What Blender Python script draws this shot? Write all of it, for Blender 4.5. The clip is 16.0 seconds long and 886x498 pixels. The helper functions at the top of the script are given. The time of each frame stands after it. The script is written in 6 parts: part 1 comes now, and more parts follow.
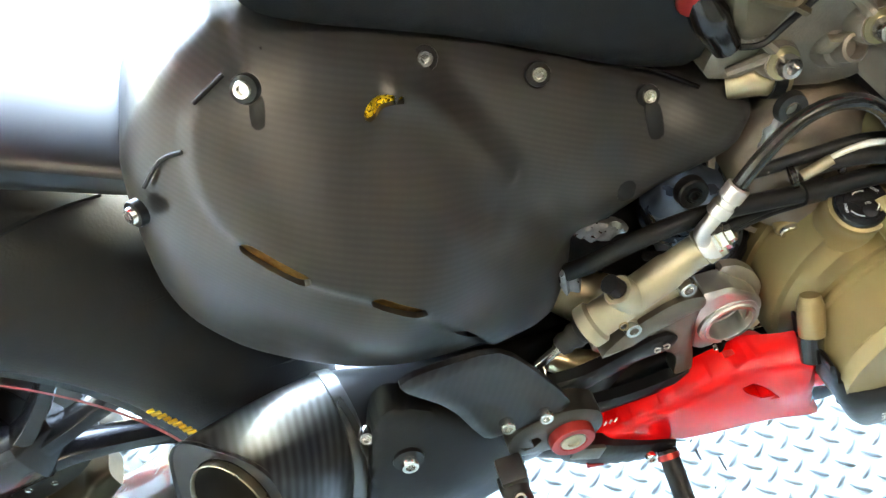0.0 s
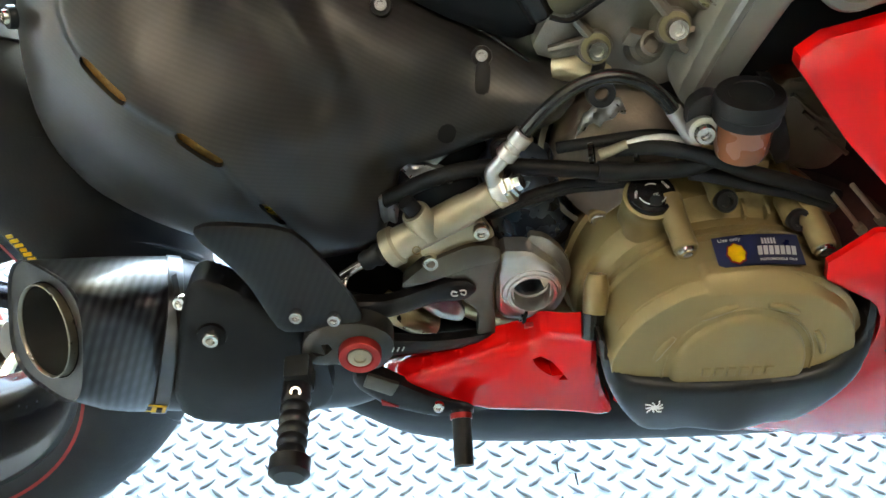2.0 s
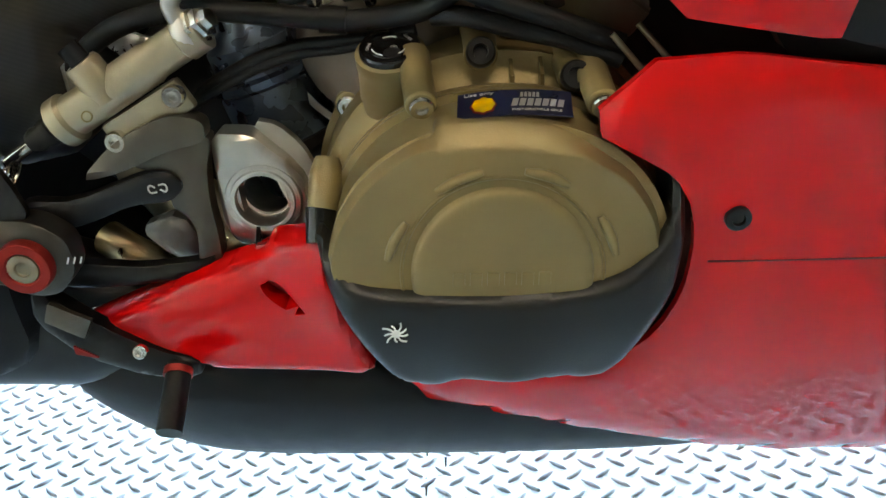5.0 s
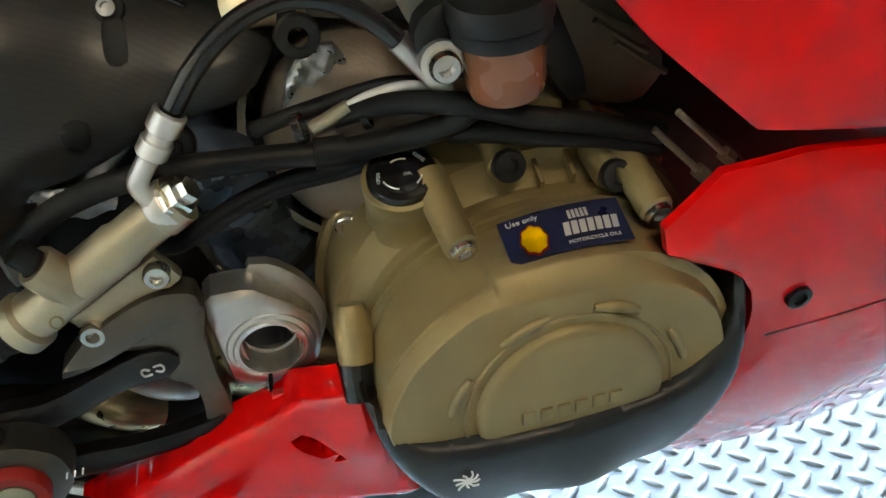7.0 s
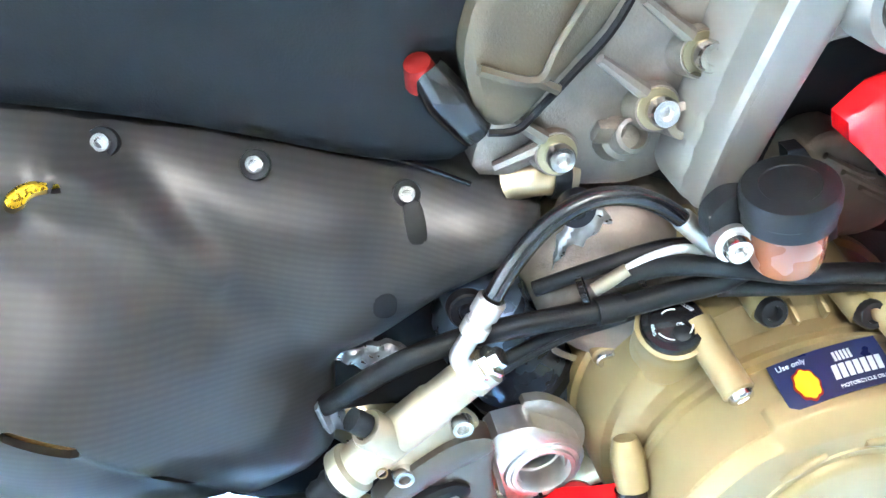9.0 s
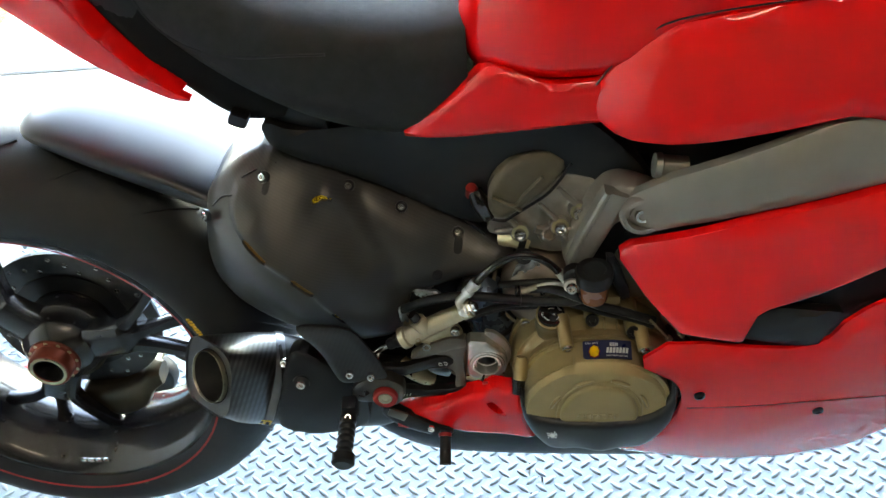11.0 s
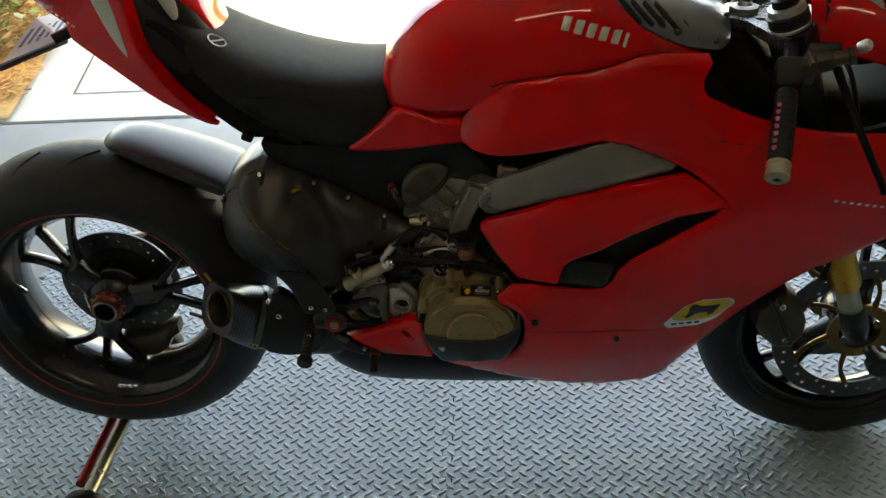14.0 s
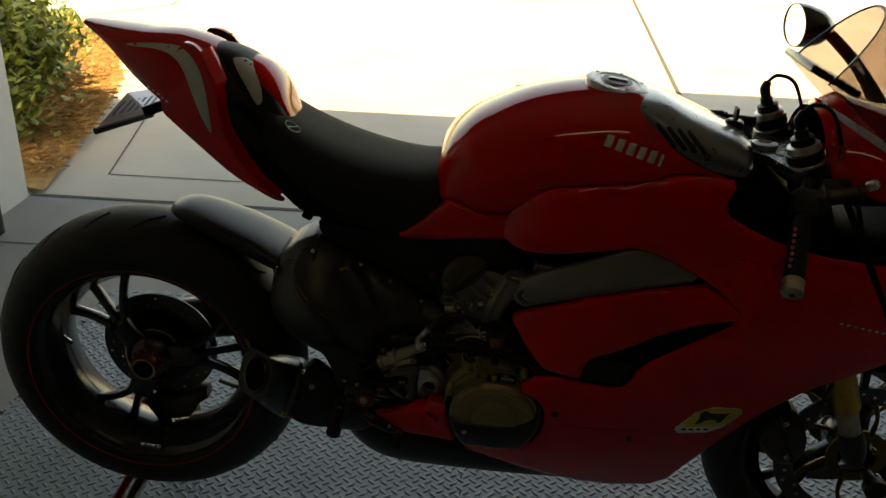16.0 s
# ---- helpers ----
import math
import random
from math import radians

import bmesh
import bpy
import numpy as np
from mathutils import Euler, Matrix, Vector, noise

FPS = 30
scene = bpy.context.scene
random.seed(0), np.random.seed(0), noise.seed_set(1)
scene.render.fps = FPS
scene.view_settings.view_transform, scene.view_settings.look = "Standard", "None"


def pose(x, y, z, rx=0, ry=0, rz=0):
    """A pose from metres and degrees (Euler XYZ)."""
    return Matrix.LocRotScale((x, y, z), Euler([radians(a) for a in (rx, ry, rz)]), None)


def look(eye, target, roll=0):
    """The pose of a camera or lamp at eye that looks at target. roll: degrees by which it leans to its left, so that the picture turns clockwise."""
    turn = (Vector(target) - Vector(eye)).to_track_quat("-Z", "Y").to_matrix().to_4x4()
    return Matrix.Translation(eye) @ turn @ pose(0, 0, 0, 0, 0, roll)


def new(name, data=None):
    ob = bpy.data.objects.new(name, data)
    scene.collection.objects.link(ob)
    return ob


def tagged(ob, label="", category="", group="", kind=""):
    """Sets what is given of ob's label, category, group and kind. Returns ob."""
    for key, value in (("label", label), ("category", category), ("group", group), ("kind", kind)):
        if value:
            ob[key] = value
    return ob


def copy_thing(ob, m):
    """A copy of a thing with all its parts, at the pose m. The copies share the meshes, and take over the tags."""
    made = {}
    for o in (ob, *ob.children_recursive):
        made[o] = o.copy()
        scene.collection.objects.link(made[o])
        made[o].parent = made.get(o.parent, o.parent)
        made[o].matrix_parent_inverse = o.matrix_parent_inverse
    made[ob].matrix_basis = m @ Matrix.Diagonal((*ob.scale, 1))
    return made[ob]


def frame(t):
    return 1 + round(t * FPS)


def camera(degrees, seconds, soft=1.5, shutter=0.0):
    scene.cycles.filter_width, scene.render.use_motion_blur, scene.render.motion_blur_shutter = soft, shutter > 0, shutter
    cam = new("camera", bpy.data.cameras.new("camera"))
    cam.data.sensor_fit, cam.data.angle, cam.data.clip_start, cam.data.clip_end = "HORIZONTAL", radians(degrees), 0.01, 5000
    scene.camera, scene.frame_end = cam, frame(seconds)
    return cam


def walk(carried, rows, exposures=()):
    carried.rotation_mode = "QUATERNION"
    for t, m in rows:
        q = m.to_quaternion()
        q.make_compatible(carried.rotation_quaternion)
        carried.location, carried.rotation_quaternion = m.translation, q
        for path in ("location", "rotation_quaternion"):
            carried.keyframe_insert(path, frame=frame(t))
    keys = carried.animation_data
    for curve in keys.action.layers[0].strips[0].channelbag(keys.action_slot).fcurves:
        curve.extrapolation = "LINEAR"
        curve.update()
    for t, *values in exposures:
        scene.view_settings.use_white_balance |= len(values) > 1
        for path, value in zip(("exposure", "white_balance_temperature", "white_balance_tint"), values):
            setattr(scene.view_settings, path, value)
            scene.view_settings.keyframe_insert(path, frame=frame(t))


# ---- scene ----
cam = camera(54.8, 16.0)
PATH = [
    (0, (0.426, -0.432, 0.927), (0.472, 0.91, -0.555), -17.4),
    (0.5, (0.463, -0.464, 0.932), (0.53, 0.889, -0.54), -15.1),
    (1, (0.485, -0.499, 0.934), (0.573, 0.91, -0.483), -11.8),
    (1.5, (0.509, -0.532, 0.909), (0.613, 0.957, -0.422), -8.3),
    (2, (0.551, -0.588, 0.852), (0.512, 0.974, -0.397), -5.4),
    (2.5, (0.584, -0.623, 0.809), (0.486, 0.946, -0.428), -5.0),
    (3, (0.618, -0.636, 0.787), (0.505, 0.971, -0.398), -4.3),
    (3.5, (0.689, -0.636, 0.734), (0.599, 1.016, -0.39), -4.0),
    (3.7, (0.709, -0.628, 0.708), (0.621, 1.031, -0.407), -4.3),
    (5.8, (0.713, -0.539, 0.629), (0.669, 1.271, -0.221), -5.9),
    (6, (0.706, -0.533, 0.656), (0.663, 1.232, -0.283), -7.5),
    (6.5, (0.661, -0.5, 0.705), (0.725, 1.15, -0.424), -8.5),
    (7, (0.644, -0.448, 0.731), (0.871, 1.09, -0.527), -9.6),
    (7.5, (0.645, -0.413, 0.738), (1.022, 1.043, -0.58), -8.1),
    (8, (0.638, -0.413, 0.761), (1.015, 1.043, -0.558), -8.7),
    (8.5, (0.603, -0.407, 0.792), (0.828, 1.111, -0.491), -13.2),
    (9, (0.568, -0.416, 0.831), (0.643, 1.15, -0.411), -16.2),
    (9.2, (0.562, -0.431, 0.853), (0.584, 1.156, -0.364), -16.6),
    (11.3, (0.642, -0.901, 1.23), (0.472, 0.674, 0.009), -6.0),
    (11.5, (0.635, -0.907, 1.252), (0.471, 0.669, 0.031), -6.4),
    (12, (0.628, -0.938, 1.311), (0.486, 0.634, 0.084), -5.2),
    (12.5, (0.723, -1.094, 1.339), (0.583, 0.487, 0.122), -3.0),
    (13, (0.755, -1.233, 1.349), (0.586, 0.364, 0.157), -2.4),
    (13.5, (0.729, -1.28, 1.364), (0.571, 0.322, 0.178), -4.8),
    (14, (0.764, -1.387, 1.38), (0.652, 0.287, 0.29), -3.8),
    (14.5, (0.781, -1.511, 1.393), (0.697, 0.22, 0.395), -2.6),
    (15, (0.786, -1.576, 1.416), (0.697, 0.223, 0.546), -1.9),
    (15.5, (0.771, -1.592, 1.419), (0.661, 0.222, 0.584), -1.2),
    (16, (0.685, -1.523, 1.384), (0.594, 0.29, 0.545), 2.2),
]
EXPOSURES = [(0, 7.05, 8800, 10), (1.0, 6.5, 8800, 10), (1.5, 6.5, 8800, 10), (2.0, 6.35, 9000, 10), (2.5, 5.7, 9200, 10), (3.5, 5.55, 9200, 10), (6, 6.3, 9400, 10), (6.5, 5.8, 9400, 10), (7, 5.95, 9400, 10), (7.5, 6.4, 9200, 10), (8, 6.7, 9000, 10), (8.5, 7.25, 8200, 10), (9, 8.42, 6300, 10), (9.2, 8.42, 6300, 10), (11.3, 5.4, 9200, 10), (11.5, 5.22, 9200, 10), (12, 4.7, 9600, 10), (12.5, 3.65, 10400, 10), (13, 3.9, 10600, 10), (13.5, 4.5, 11000, 10), (14, 3.95, 11200, 10), (14.5, 2.7, 11600, 10), (15, 1.75, 11200, 10), (15.5, 1.62, 13500, 10), (16, 1.75, 13800, 10)]
walk(cam, [(t, look(e, g, r)) for t, e, g, r in PATH], EXPOSURES)

# ---- light ----
world = bpy.data.worlds.new("world")
scene.world = world
world.use_nodes = True
wn = world.node_tree
sky = wn.nodes.new("ShaderNodeTexSky")
sky.sky_type, sky.sun_disc = "NISHITA", False
sky.sun_elevation, sky.sun_rotation = radians(52), radians(195)
wn.links.new(sky.outputs[0], wn.nodes["Background"].inputs[0])
wn.nodes["Background"].inputs[1].default_value = 0.15
sun_data = bpy.data.lights.new("sun", "SUN")
sun_data.energy, sun_data.angle, sun_data.color = 3.6, radians(0.5), (1.0, 0.93, 0.82)
sun = new("sun", sun_data)
sun.matrix_world = look((0.9, -2.4, 4.0), (0.0, 0.0, 0.0))


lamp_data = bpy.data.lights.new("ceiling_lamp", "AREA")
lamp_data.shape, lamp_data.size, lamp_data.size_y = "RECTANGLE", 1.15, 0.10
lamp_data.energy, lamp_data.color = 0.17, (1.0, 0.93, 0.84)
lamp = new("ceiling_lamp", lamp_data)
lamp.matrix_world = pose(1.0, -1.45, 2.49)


# ---- materials ----
def material(name, base, rough=0.5, metal=0.0, vary=0.12, scale=30.0, bump=0.0, bump_scale=300.0, coat=0.0, tint=None, spec=0.5, rough_vary=0.08):
    m = bpy.data.materials.new(name)
    m.use_nodes = True
    nt = m.node_tree
    b = nt.nodes["Principled BSDF"]
    b.inputs["Roughness"].default_value, b.inputs["Metallic"].default_value = rough, metal
    b.inputs["Coat Weight"].default_value, b.inputs["Coat Roughness"].default_value = coat, 0.04
    b.inputs["Specular IOR Level"].default_value = spec
    tc = nt.nodes.new("ShaderNodeTexCoord")
    big = nt.nodes.new("ShaderNodeTexNoise")
    big.inputs["Scale"].default_value, big.inputs["Detail"].default_value = scale, 6
    nt.links.new(tc.outputs["Object"], big.inputs["Vector"])
    ramp = nt.nodes.new("ShaderNodeValToRGB")
    other = tint or tuple(c * (1 - vary) for c in base)
    ramp.color_ramp.elements[0].color, ramp.color_ramp.elements[1].color = (*other, 1), (*[min(1, c * (1 + vary)) for c in base], 1)
    ramp.color_ramp.elements[0].position, ramp.color_ramp.elements[1].position = 0.3, 0.7
    nt.links.new(big.outputs["Fac"], ramp.inputs[0])
    nt.links.new(ramp.outputs[0], b.inputs["Base Color"])
    if rough_vary:
        mr = nt.nodes.new("ShaderNodeMapRange")
        mr.inputs["To Min"].default_value, mr.inputs["To Max"].default_value = max(0.02, rough - rough_vary), min(1, rough + rough_vary)
        n2 = nt.nodes.new("ShaderNodeTexNoise")
        n2.inputs["Scale"].default_value = scale * 2.7
        nt.links.new(tc.outputs["Object"], n2.inputs["Vector"])
        nt.links.new(n2.outputs["Fac"], mr.inputs["Value"])
        nt.links.new(mr.outputs[0], b.inputs["Roughness"])
    if bump:
        fine = nt.nodes.new("ShaderNodeTexNoise")
        fine.inputs["Scale"].default_value, fine.inputs["Detail"].default_value = bump_scale, 3
        bp = nt.nodes.new("ShaderNodeBump")
        bp.inputs["Strength"].default_value, bp.inputs["Distance"].default_value = bump, 0.001
        nt.links.new(tc.outputs["Object"], fine.inputs["Vector"])
        nt.links.new(fine.outputs["Fac"], bp.inputs["Height"])
        nt.links.new(bp.outputs[0], b.inputs["Normal"])
    return m


def carbon(name, dark, light, rough, period, coat, turn_by=58):
    """Twill weave: fine diagonal ribs broken by a second set across them."""
    m = material(name, dark, rough, 0.0, 0.1, 20, coat=coat)
    nt = m.node_tree
    b = nt.nodes["Principled BSDF"]
    tc = nt.nodes.new("ShaderNodeTexCoord")
    waves = []
    for turn, stretch in ((turn_by, 1.0), (turn_by - 90, 0.5)):
        mp = nt.nodes.new("ShaderNodeMapping")
        mp.inputs["Rotation"].default_value = (0, radians(turn), 0)
        w = nt.nodes.new("ShaderNodeTexWave")
        w.wave_type, w.bands_direction = "BANDS", "X"
        w.inputs["Scale"].default_value = 0.314 / period * stretch
        nt.links.new(tc.outputs["Object"], mp.inputs[0])
        nt.links.new(mp.outputs[0], w.inputs["Vector"])
        waves.append(w)
    half = nt.nodes.new("ShaderNodeMath")
    half.operation = "MULTIPLY_ADD"
    half.inputs[1].default_value, half.inputs[2].default_value = 0.35, 0.65
    mu = nt.nodes.new("ShaderNodeMath")
    mu.operation = "MULTIPLY"
    mx = nt.nodes.new("ShaderNodeMix")
    mx.data_type = "RGBA"
    mx.inputs["A"].default_value, mx.inputs["B"].default_value = (*dark, 1), (*light, 1)
    nt.links.new(waves[1].outputs["Fac"], half.inputs[0])
    nt.links.new(waves[0].outputs["Fac"], mu.inputs[0])
    nt.links.new(half.outputs[0], mu.inputs[1])
    nt.links.new(mu.outputs[0], mx.inputs["Factor"])
    nt.links.new(mx.outputs["Result"], b.inputs["Base Color"])
    return m


def glass(name, colour, rough=0.02):
    m = bpy.data.materials.new(name)
    m.use_nodes = True
    b = m.node_tree.nodes["Principled BSDF"]
    b.inputs["Base Color"].default_value = (*colour, 1)
    b.inputs["Roughness"].default_value, b.inputs["Transmission Weight"].default_value, b.inputs["IOR"].default_value = rough, 1.0, 1.3
    return m


RED = material("red_paint", (0.74, 0.006, 0.008), 0.5, 0.0, 0.006, 3, coat=1.0, rough_vary=0.0, spec=0.0)
RED_SATIN = material("red_satin_plastic", (0.55, 0.014, 0.014), 0.38, 0.0, 0.06, 14, coat=0.3, bump=0.03, bump_scale=700)
WHITE = material("silver_white_paint", (0.62, 0.6, 0.56), 0.35, 0.0, 0.05, 8, coat=0.5)
BLACK_PLASTIC = material("black_plastic", (0.0095, 0.0095, 0.010), 0.5, 0.0, 0.2, 25, bump=0.15, bump_scale=900, spec=0.32)
BLACK_GLOSS = material("black_gloss", (0.012, 0.012, 0.013), 0.22, 0.0, 0.2, 20, coat=0.4)
BLACK_METAL = material("black_anodised", (0.012, 0.012, 0.013), 0.34, 0.15, 0.15, 40, bump=0.05, spec=0.4)
RUBBER = material("tyre_rubber", (0.014, 0.014, 0.014), 0.6, 0.0, 0.25, 18, bump=0.2, bump_scale=500, spec=0.35)
RIM_BLACK = material("wheel_black", (0.016, 0.016, 0.018), 0.24, 0.3, 0.15, 20, coat=0.3)
SEAT_FABRIC = material("seat_fabric", (0.015, 0.0145, 0.014), 0.75, 0.0, 0.2, 60, bump=0.5, bump_scale=1100, spec=0.3)
CARBON_MATT = carbon("matt_carbon", (0.0288, 0.0267, 0.0246), (0.0368, 0.0342, 0.0316), 0.34, 0.0026, 0.0)
CARBON_GLOSS = carbon("gloss_carbon", (0.007, 0.007, 0.009), (0.042, 0.044, 0.049), 0.34, 0.0056, 0.3, -25)
CARBON_PLATE = carbon("dark_carbon_plate", (0.008, 0.008, 0.0085), (0.014, 0.014, 0.0145), 0.42, 0.0050, 0.0, -25)
BLACK_MATT = material("matt_black_plastic", (0.008, 0.008, 0.008), 0.85, 0.0, 0.2, 25, spec=0.15)
BRONZE = material("bronze_cover_paint", (0.295, 0.222, 0.105), 0.38, 0.35, 0.06, 30, bump=0.12, bump_scale=1200)
HEAD_BRONZE = material("dull_bronze_paint", (0.115, 0.093, 0.060), 0.5, 0.3, 0.12, 40, bump=0.2, bump_scale=900)
CAST = material("cast_aluminium", (0.235, 0.205, 0.172), 0.46, 0.55, 0.22, 40, bump=0.35, bump_scale=700)
SILVER = material("machined_aluminium", (0.62, 0.60, 0.57), 0.32, 0.85, 0.1, 60, bump=0.1, bump_scale=900)
FRAME_GREY = material("grey_frame_paint", (0.235, 0.218, 0.19), 0.42, 0.4, 0.06, 30, bump=0.1, bump_scale=900)
STEEL = material("bright_steel", (0.72, 0.71, 0.69), 0.2, 1.0, 0.08, 50)
CHAMPAGNE = material("champagne_anodised", (0.44, 0.39, 0.28), 0.38, 0.7, 0.1, 40, bump=0.08, bump_scale=900)
GOLD = material("gold_anodised", (0.62, 0.33, 0.05), 0.3, 0.9, 0.1, 40)
ZINC_GOLD = material("zinc_passivated_steel", (0.40, 0.35, 0.22), 0.3, 0.9, 0.3, 14)
YELLOW = material("yellow_film", (0.75, 0.42, 0.01), 0.35, 0.0, 0.25, 120)
HEAT_WRAP = material("gold_heat_foil", (0.75, 0.48, 0.03), 0.28, 0.75, 0.35, 260, bump=0.9, bump_scale=160)
TITANIUM = material("heated_titanium", (0.62, 0.5, 0.32), 0.3, 0.9, 0.15, 30)
RESERVOIR = material("amber_reservoir_plastic", (0.26, 0.085, 0.035), 0.28, 0.0, 0.05, 12, coat=0.5)
NAVY = material("navy_sticker", (0.012, 0.016, 0.06), 0.3, 0.0, 0.05, 40, coat=0.2)
OFF_WHITE = material("white_print", (0.8, 0.8, 0.78), 0.45, 0.0, 0.04, 60)
SIGNAL_RED = material("red_anodised", (0.42, 0.03, 0.025), 0.34, 0.6, 0.1, 60)
PINK = material("pink_print", (0.6, 0.12, 0.2), 0.5)
MAT_FOAM = material("grey_foam_mat", (0.240, 0.302, 0.332), 0.42, 0.0, 0.1, 5, bump=0.25, bump_scale=420, spec=0.5)
CONCRETE = material("pale_concrete", (0.46, 0.435, 0.372), 0.85, 0.0, 0.1, 1.7, bump=0.4, bump_scale=120)
GARAGE_CONCRETE = material("garage_concrete", (0.27, 0.27, 0.26), 0.7, 0.0, 0.14, 2.2, bump=0.3, bump_scale=140)
JOINT = material("dark_joint", (0.09, 0.085, 0.075), 0.9)
WALL_GREY = material("pale_grey_wall_paint", (0.50, 0.53, 0.56), 0.7, 0.0, 0.05, 3, bump=0.2, bump_scale=160)
# unseen walls: near-black base colour holds down the bounce light inside
WALL_LOW_BOUNCE = material("low_bounce_wall", (0.045, 0.043, 0.040), 0.8, 0.0, 0.08, 2, bump=0.2, bump_scale=120)
CEILING_WHITE = material("grey_ceiling_paint", (0.28, 0.275, 0.265), 0.85, 0.0, 0.03, 2, bump=0.2, bump_scale=120)
MULCH = material("pine_straw", (0.42, 0.24, 0.09), 0.9, 0.0, 0.4, 22, bump=1.0, bump_scale=90)
LEAF = material("shrub_leaf", (0.15, 0.185, 0.03), 0.5, 0.0, 0.45, 9)
GRASS = material("lawn_green", (0.07, 0.12, 0.025), 0.8, 0.0, 0.4, 6, bump=0.8, bump_scale=70)
BARK = material("shrub_bark", (0.12, 0.085, 0.05), 0.9, 0.0, 0.3, 40)
SMOKED = glass("smoked_screen", (0.50, 0.43, 0.39))
GLASS_WHITE = material("opal_glass", (.8, .8, .78), .2, 0, .02, 10)
MIRROR = material("mirror_glass", (0.9, 0.9, 0.9), 0.03, 1.0, 0.0, 10, rough_vary=0)


# ---- shape helpers ----
def part(name, bm, mat, parent=None, label="", smooth=True):
    """Links a bmesh as one mesh object."""
    me = bpy.data.meshes.new(name)
    bmesh.ops.recalc_face_normals(bm, faces=bm.faces)
    bm.to_mesh(me)
    bm.free()
    me.materials.append(mat)
    if smooth:
        me.shade_smooth()
        me.set_sharp_from_angle(angle=radians(38))
    ob = new(name, me)
    ob.parent = parent
    if label:
        tagged(ob, label)
    return ob


def thing(name, label, category, group="", kind=""):
    ob = new(name)
    ob.empty_display_size = 0.1
    return tagged(ob, label, category, group, kind)


def frame_of(axis):
    a = Vector(axis).normalized()
    u = a.orthogonal().normalized() if abs(a.y) < 0.9 else Vector((1, 0, 0)).cross(a).cross(a).normalized() * -1
    return a, u, a.cross(u)


def lathe(profile, origin, axis, n=32, bm=None, closed=False):
    """Turns (radius, height) pairs round an axis."""
    bm = bm or bmesh.new()
    a, u, v = frame_of(axis)
    o = Vector(origin)
    rings = []
    for r, h in profile:
        if r < 1e-6:
            rings.append([bm.verts.new(o + a * h)])
        else:
            rings.append([bm.verts.new(o + a * h + (u * math.cos(2 * math.pi * k / n) + v * math.sin(2 * math.pi * k / n)) * r) for k in range(n)])
    pairs = list(zip(rings, rings[1:])) + ([(rings[-1], rings[0])] if closed else [])
    for p, q in pairs:
        for k in range(n):
            loop = [p[k % len(p)], p[(k + 1) % len(p)], q[(k + 1) % len(q)], q[k % len(q)]]
            seen = []
            for x in loop:
                if x not in seen:
                    seen.append(x)
            if len(seen) > 2:
                bm.faces.new(seen)
    return bm


def loft(rings, bm=None, caps=True, closed=True):
    bm = bm or bmesh.new()
    vs = [[bm.verts.new(p) for p in ring] for ring in rings]
    n = len(vs[0])
    for p, q in zip(vs, vs[1:]):
        for k in range(n if closed else n - 1):
            bm.faces.new((p[k], p[(k + 1) % n], q[(k + 1) % n], q[k]))
    if caps and closed:
        bm.faces.new(vs[0])
        bm.faces.new(vs[-1][::-1])
    return bm


def spline(points, per=8, closed=False):
    """Catmull-Rom through the points."""
    P = [Vector(p) for p in points]
    n = len(P)
    out = []
    for i in range(n if closed else n - 1):
        a, b, c, d = (P[(i + k) % n] if closed else P[min(max(i + k, 0), n - 1)] for k in (-1, 0, 1, 2))
        for s in range(per):
            t = s / per
            out.append(0.5 * (2 * b + (c - a) * t + (2 * a - 5 * b + 4 * c - d) * t * t + (3 * b - a - 3 * c + d) * t ** 3))
    if not closed:
        out.append(P[-1])
    return out


def tube(points, r, n=10, per=8, bm=None, smooth=True):
    """A round bar along a line; r is one radius or one for each point."""
    pts = spline(points, per) if smooth else [Vector(p) for p in points]
    rs = [r] * len(pts) if isinstance(r, (int, float)) else list(np.interp(np.linspace(0, 1, len(pts)), np.linspace(0, 1, len(r)), r))
    rings, u = [], None
    for i, p in enumerate(pts):
        t = (pts[min(i + 1, len(pts) - 1)] - pts[max(i - 1, 0)]).normalized()
        u = t.orthogonal().normalized() if u is None else (u - t * u.dot(t)).normalized()
        v = t.cross(u)
        rings.append([p + (u * math.cos(2 * math.pi * k / n) + v * math.sin(2 * math.pi * k / n)) * rs[i] for k in range(n)])
    return loft(rings, bm)


def box(dims, m=None, bevel=0.002, bm=None):
    b2 = bmesh.new()
    bmesh.ops.create_cube(b2, size=1.0, matrix=(m or Matrix()) @ Matrix.Diagonal((*dims, 1)))
    if bevel:
        bmesh.ops.bevel(b2, geom=list(b2.edges), offset=bevel, segments=2, affect="EDGES", profile=0.6)
    if bm is None:
        return b2
    me = bpy.data.meshes.new("tmp")
    b2.to_mesh(me)
    b2.free()
    bm.from_mesh(me)
    bpy.data.meshes.remove(me)
    return bm


def bolt(parent, loc, axis=(0, -1, 0), r=0.006, h=0.004, mat=None, name="screw", label=""):
    """Socket-head screw seated at loc."""
    return part(name, lathe([(r, -0.002), (r, h * 0.7), (r * 0.86, h), (r * 0.52, h), (r * 0.46, h * 0.25), (0, h * 0.2)], loc, axis, 18), mat or STEEL, parent, label)


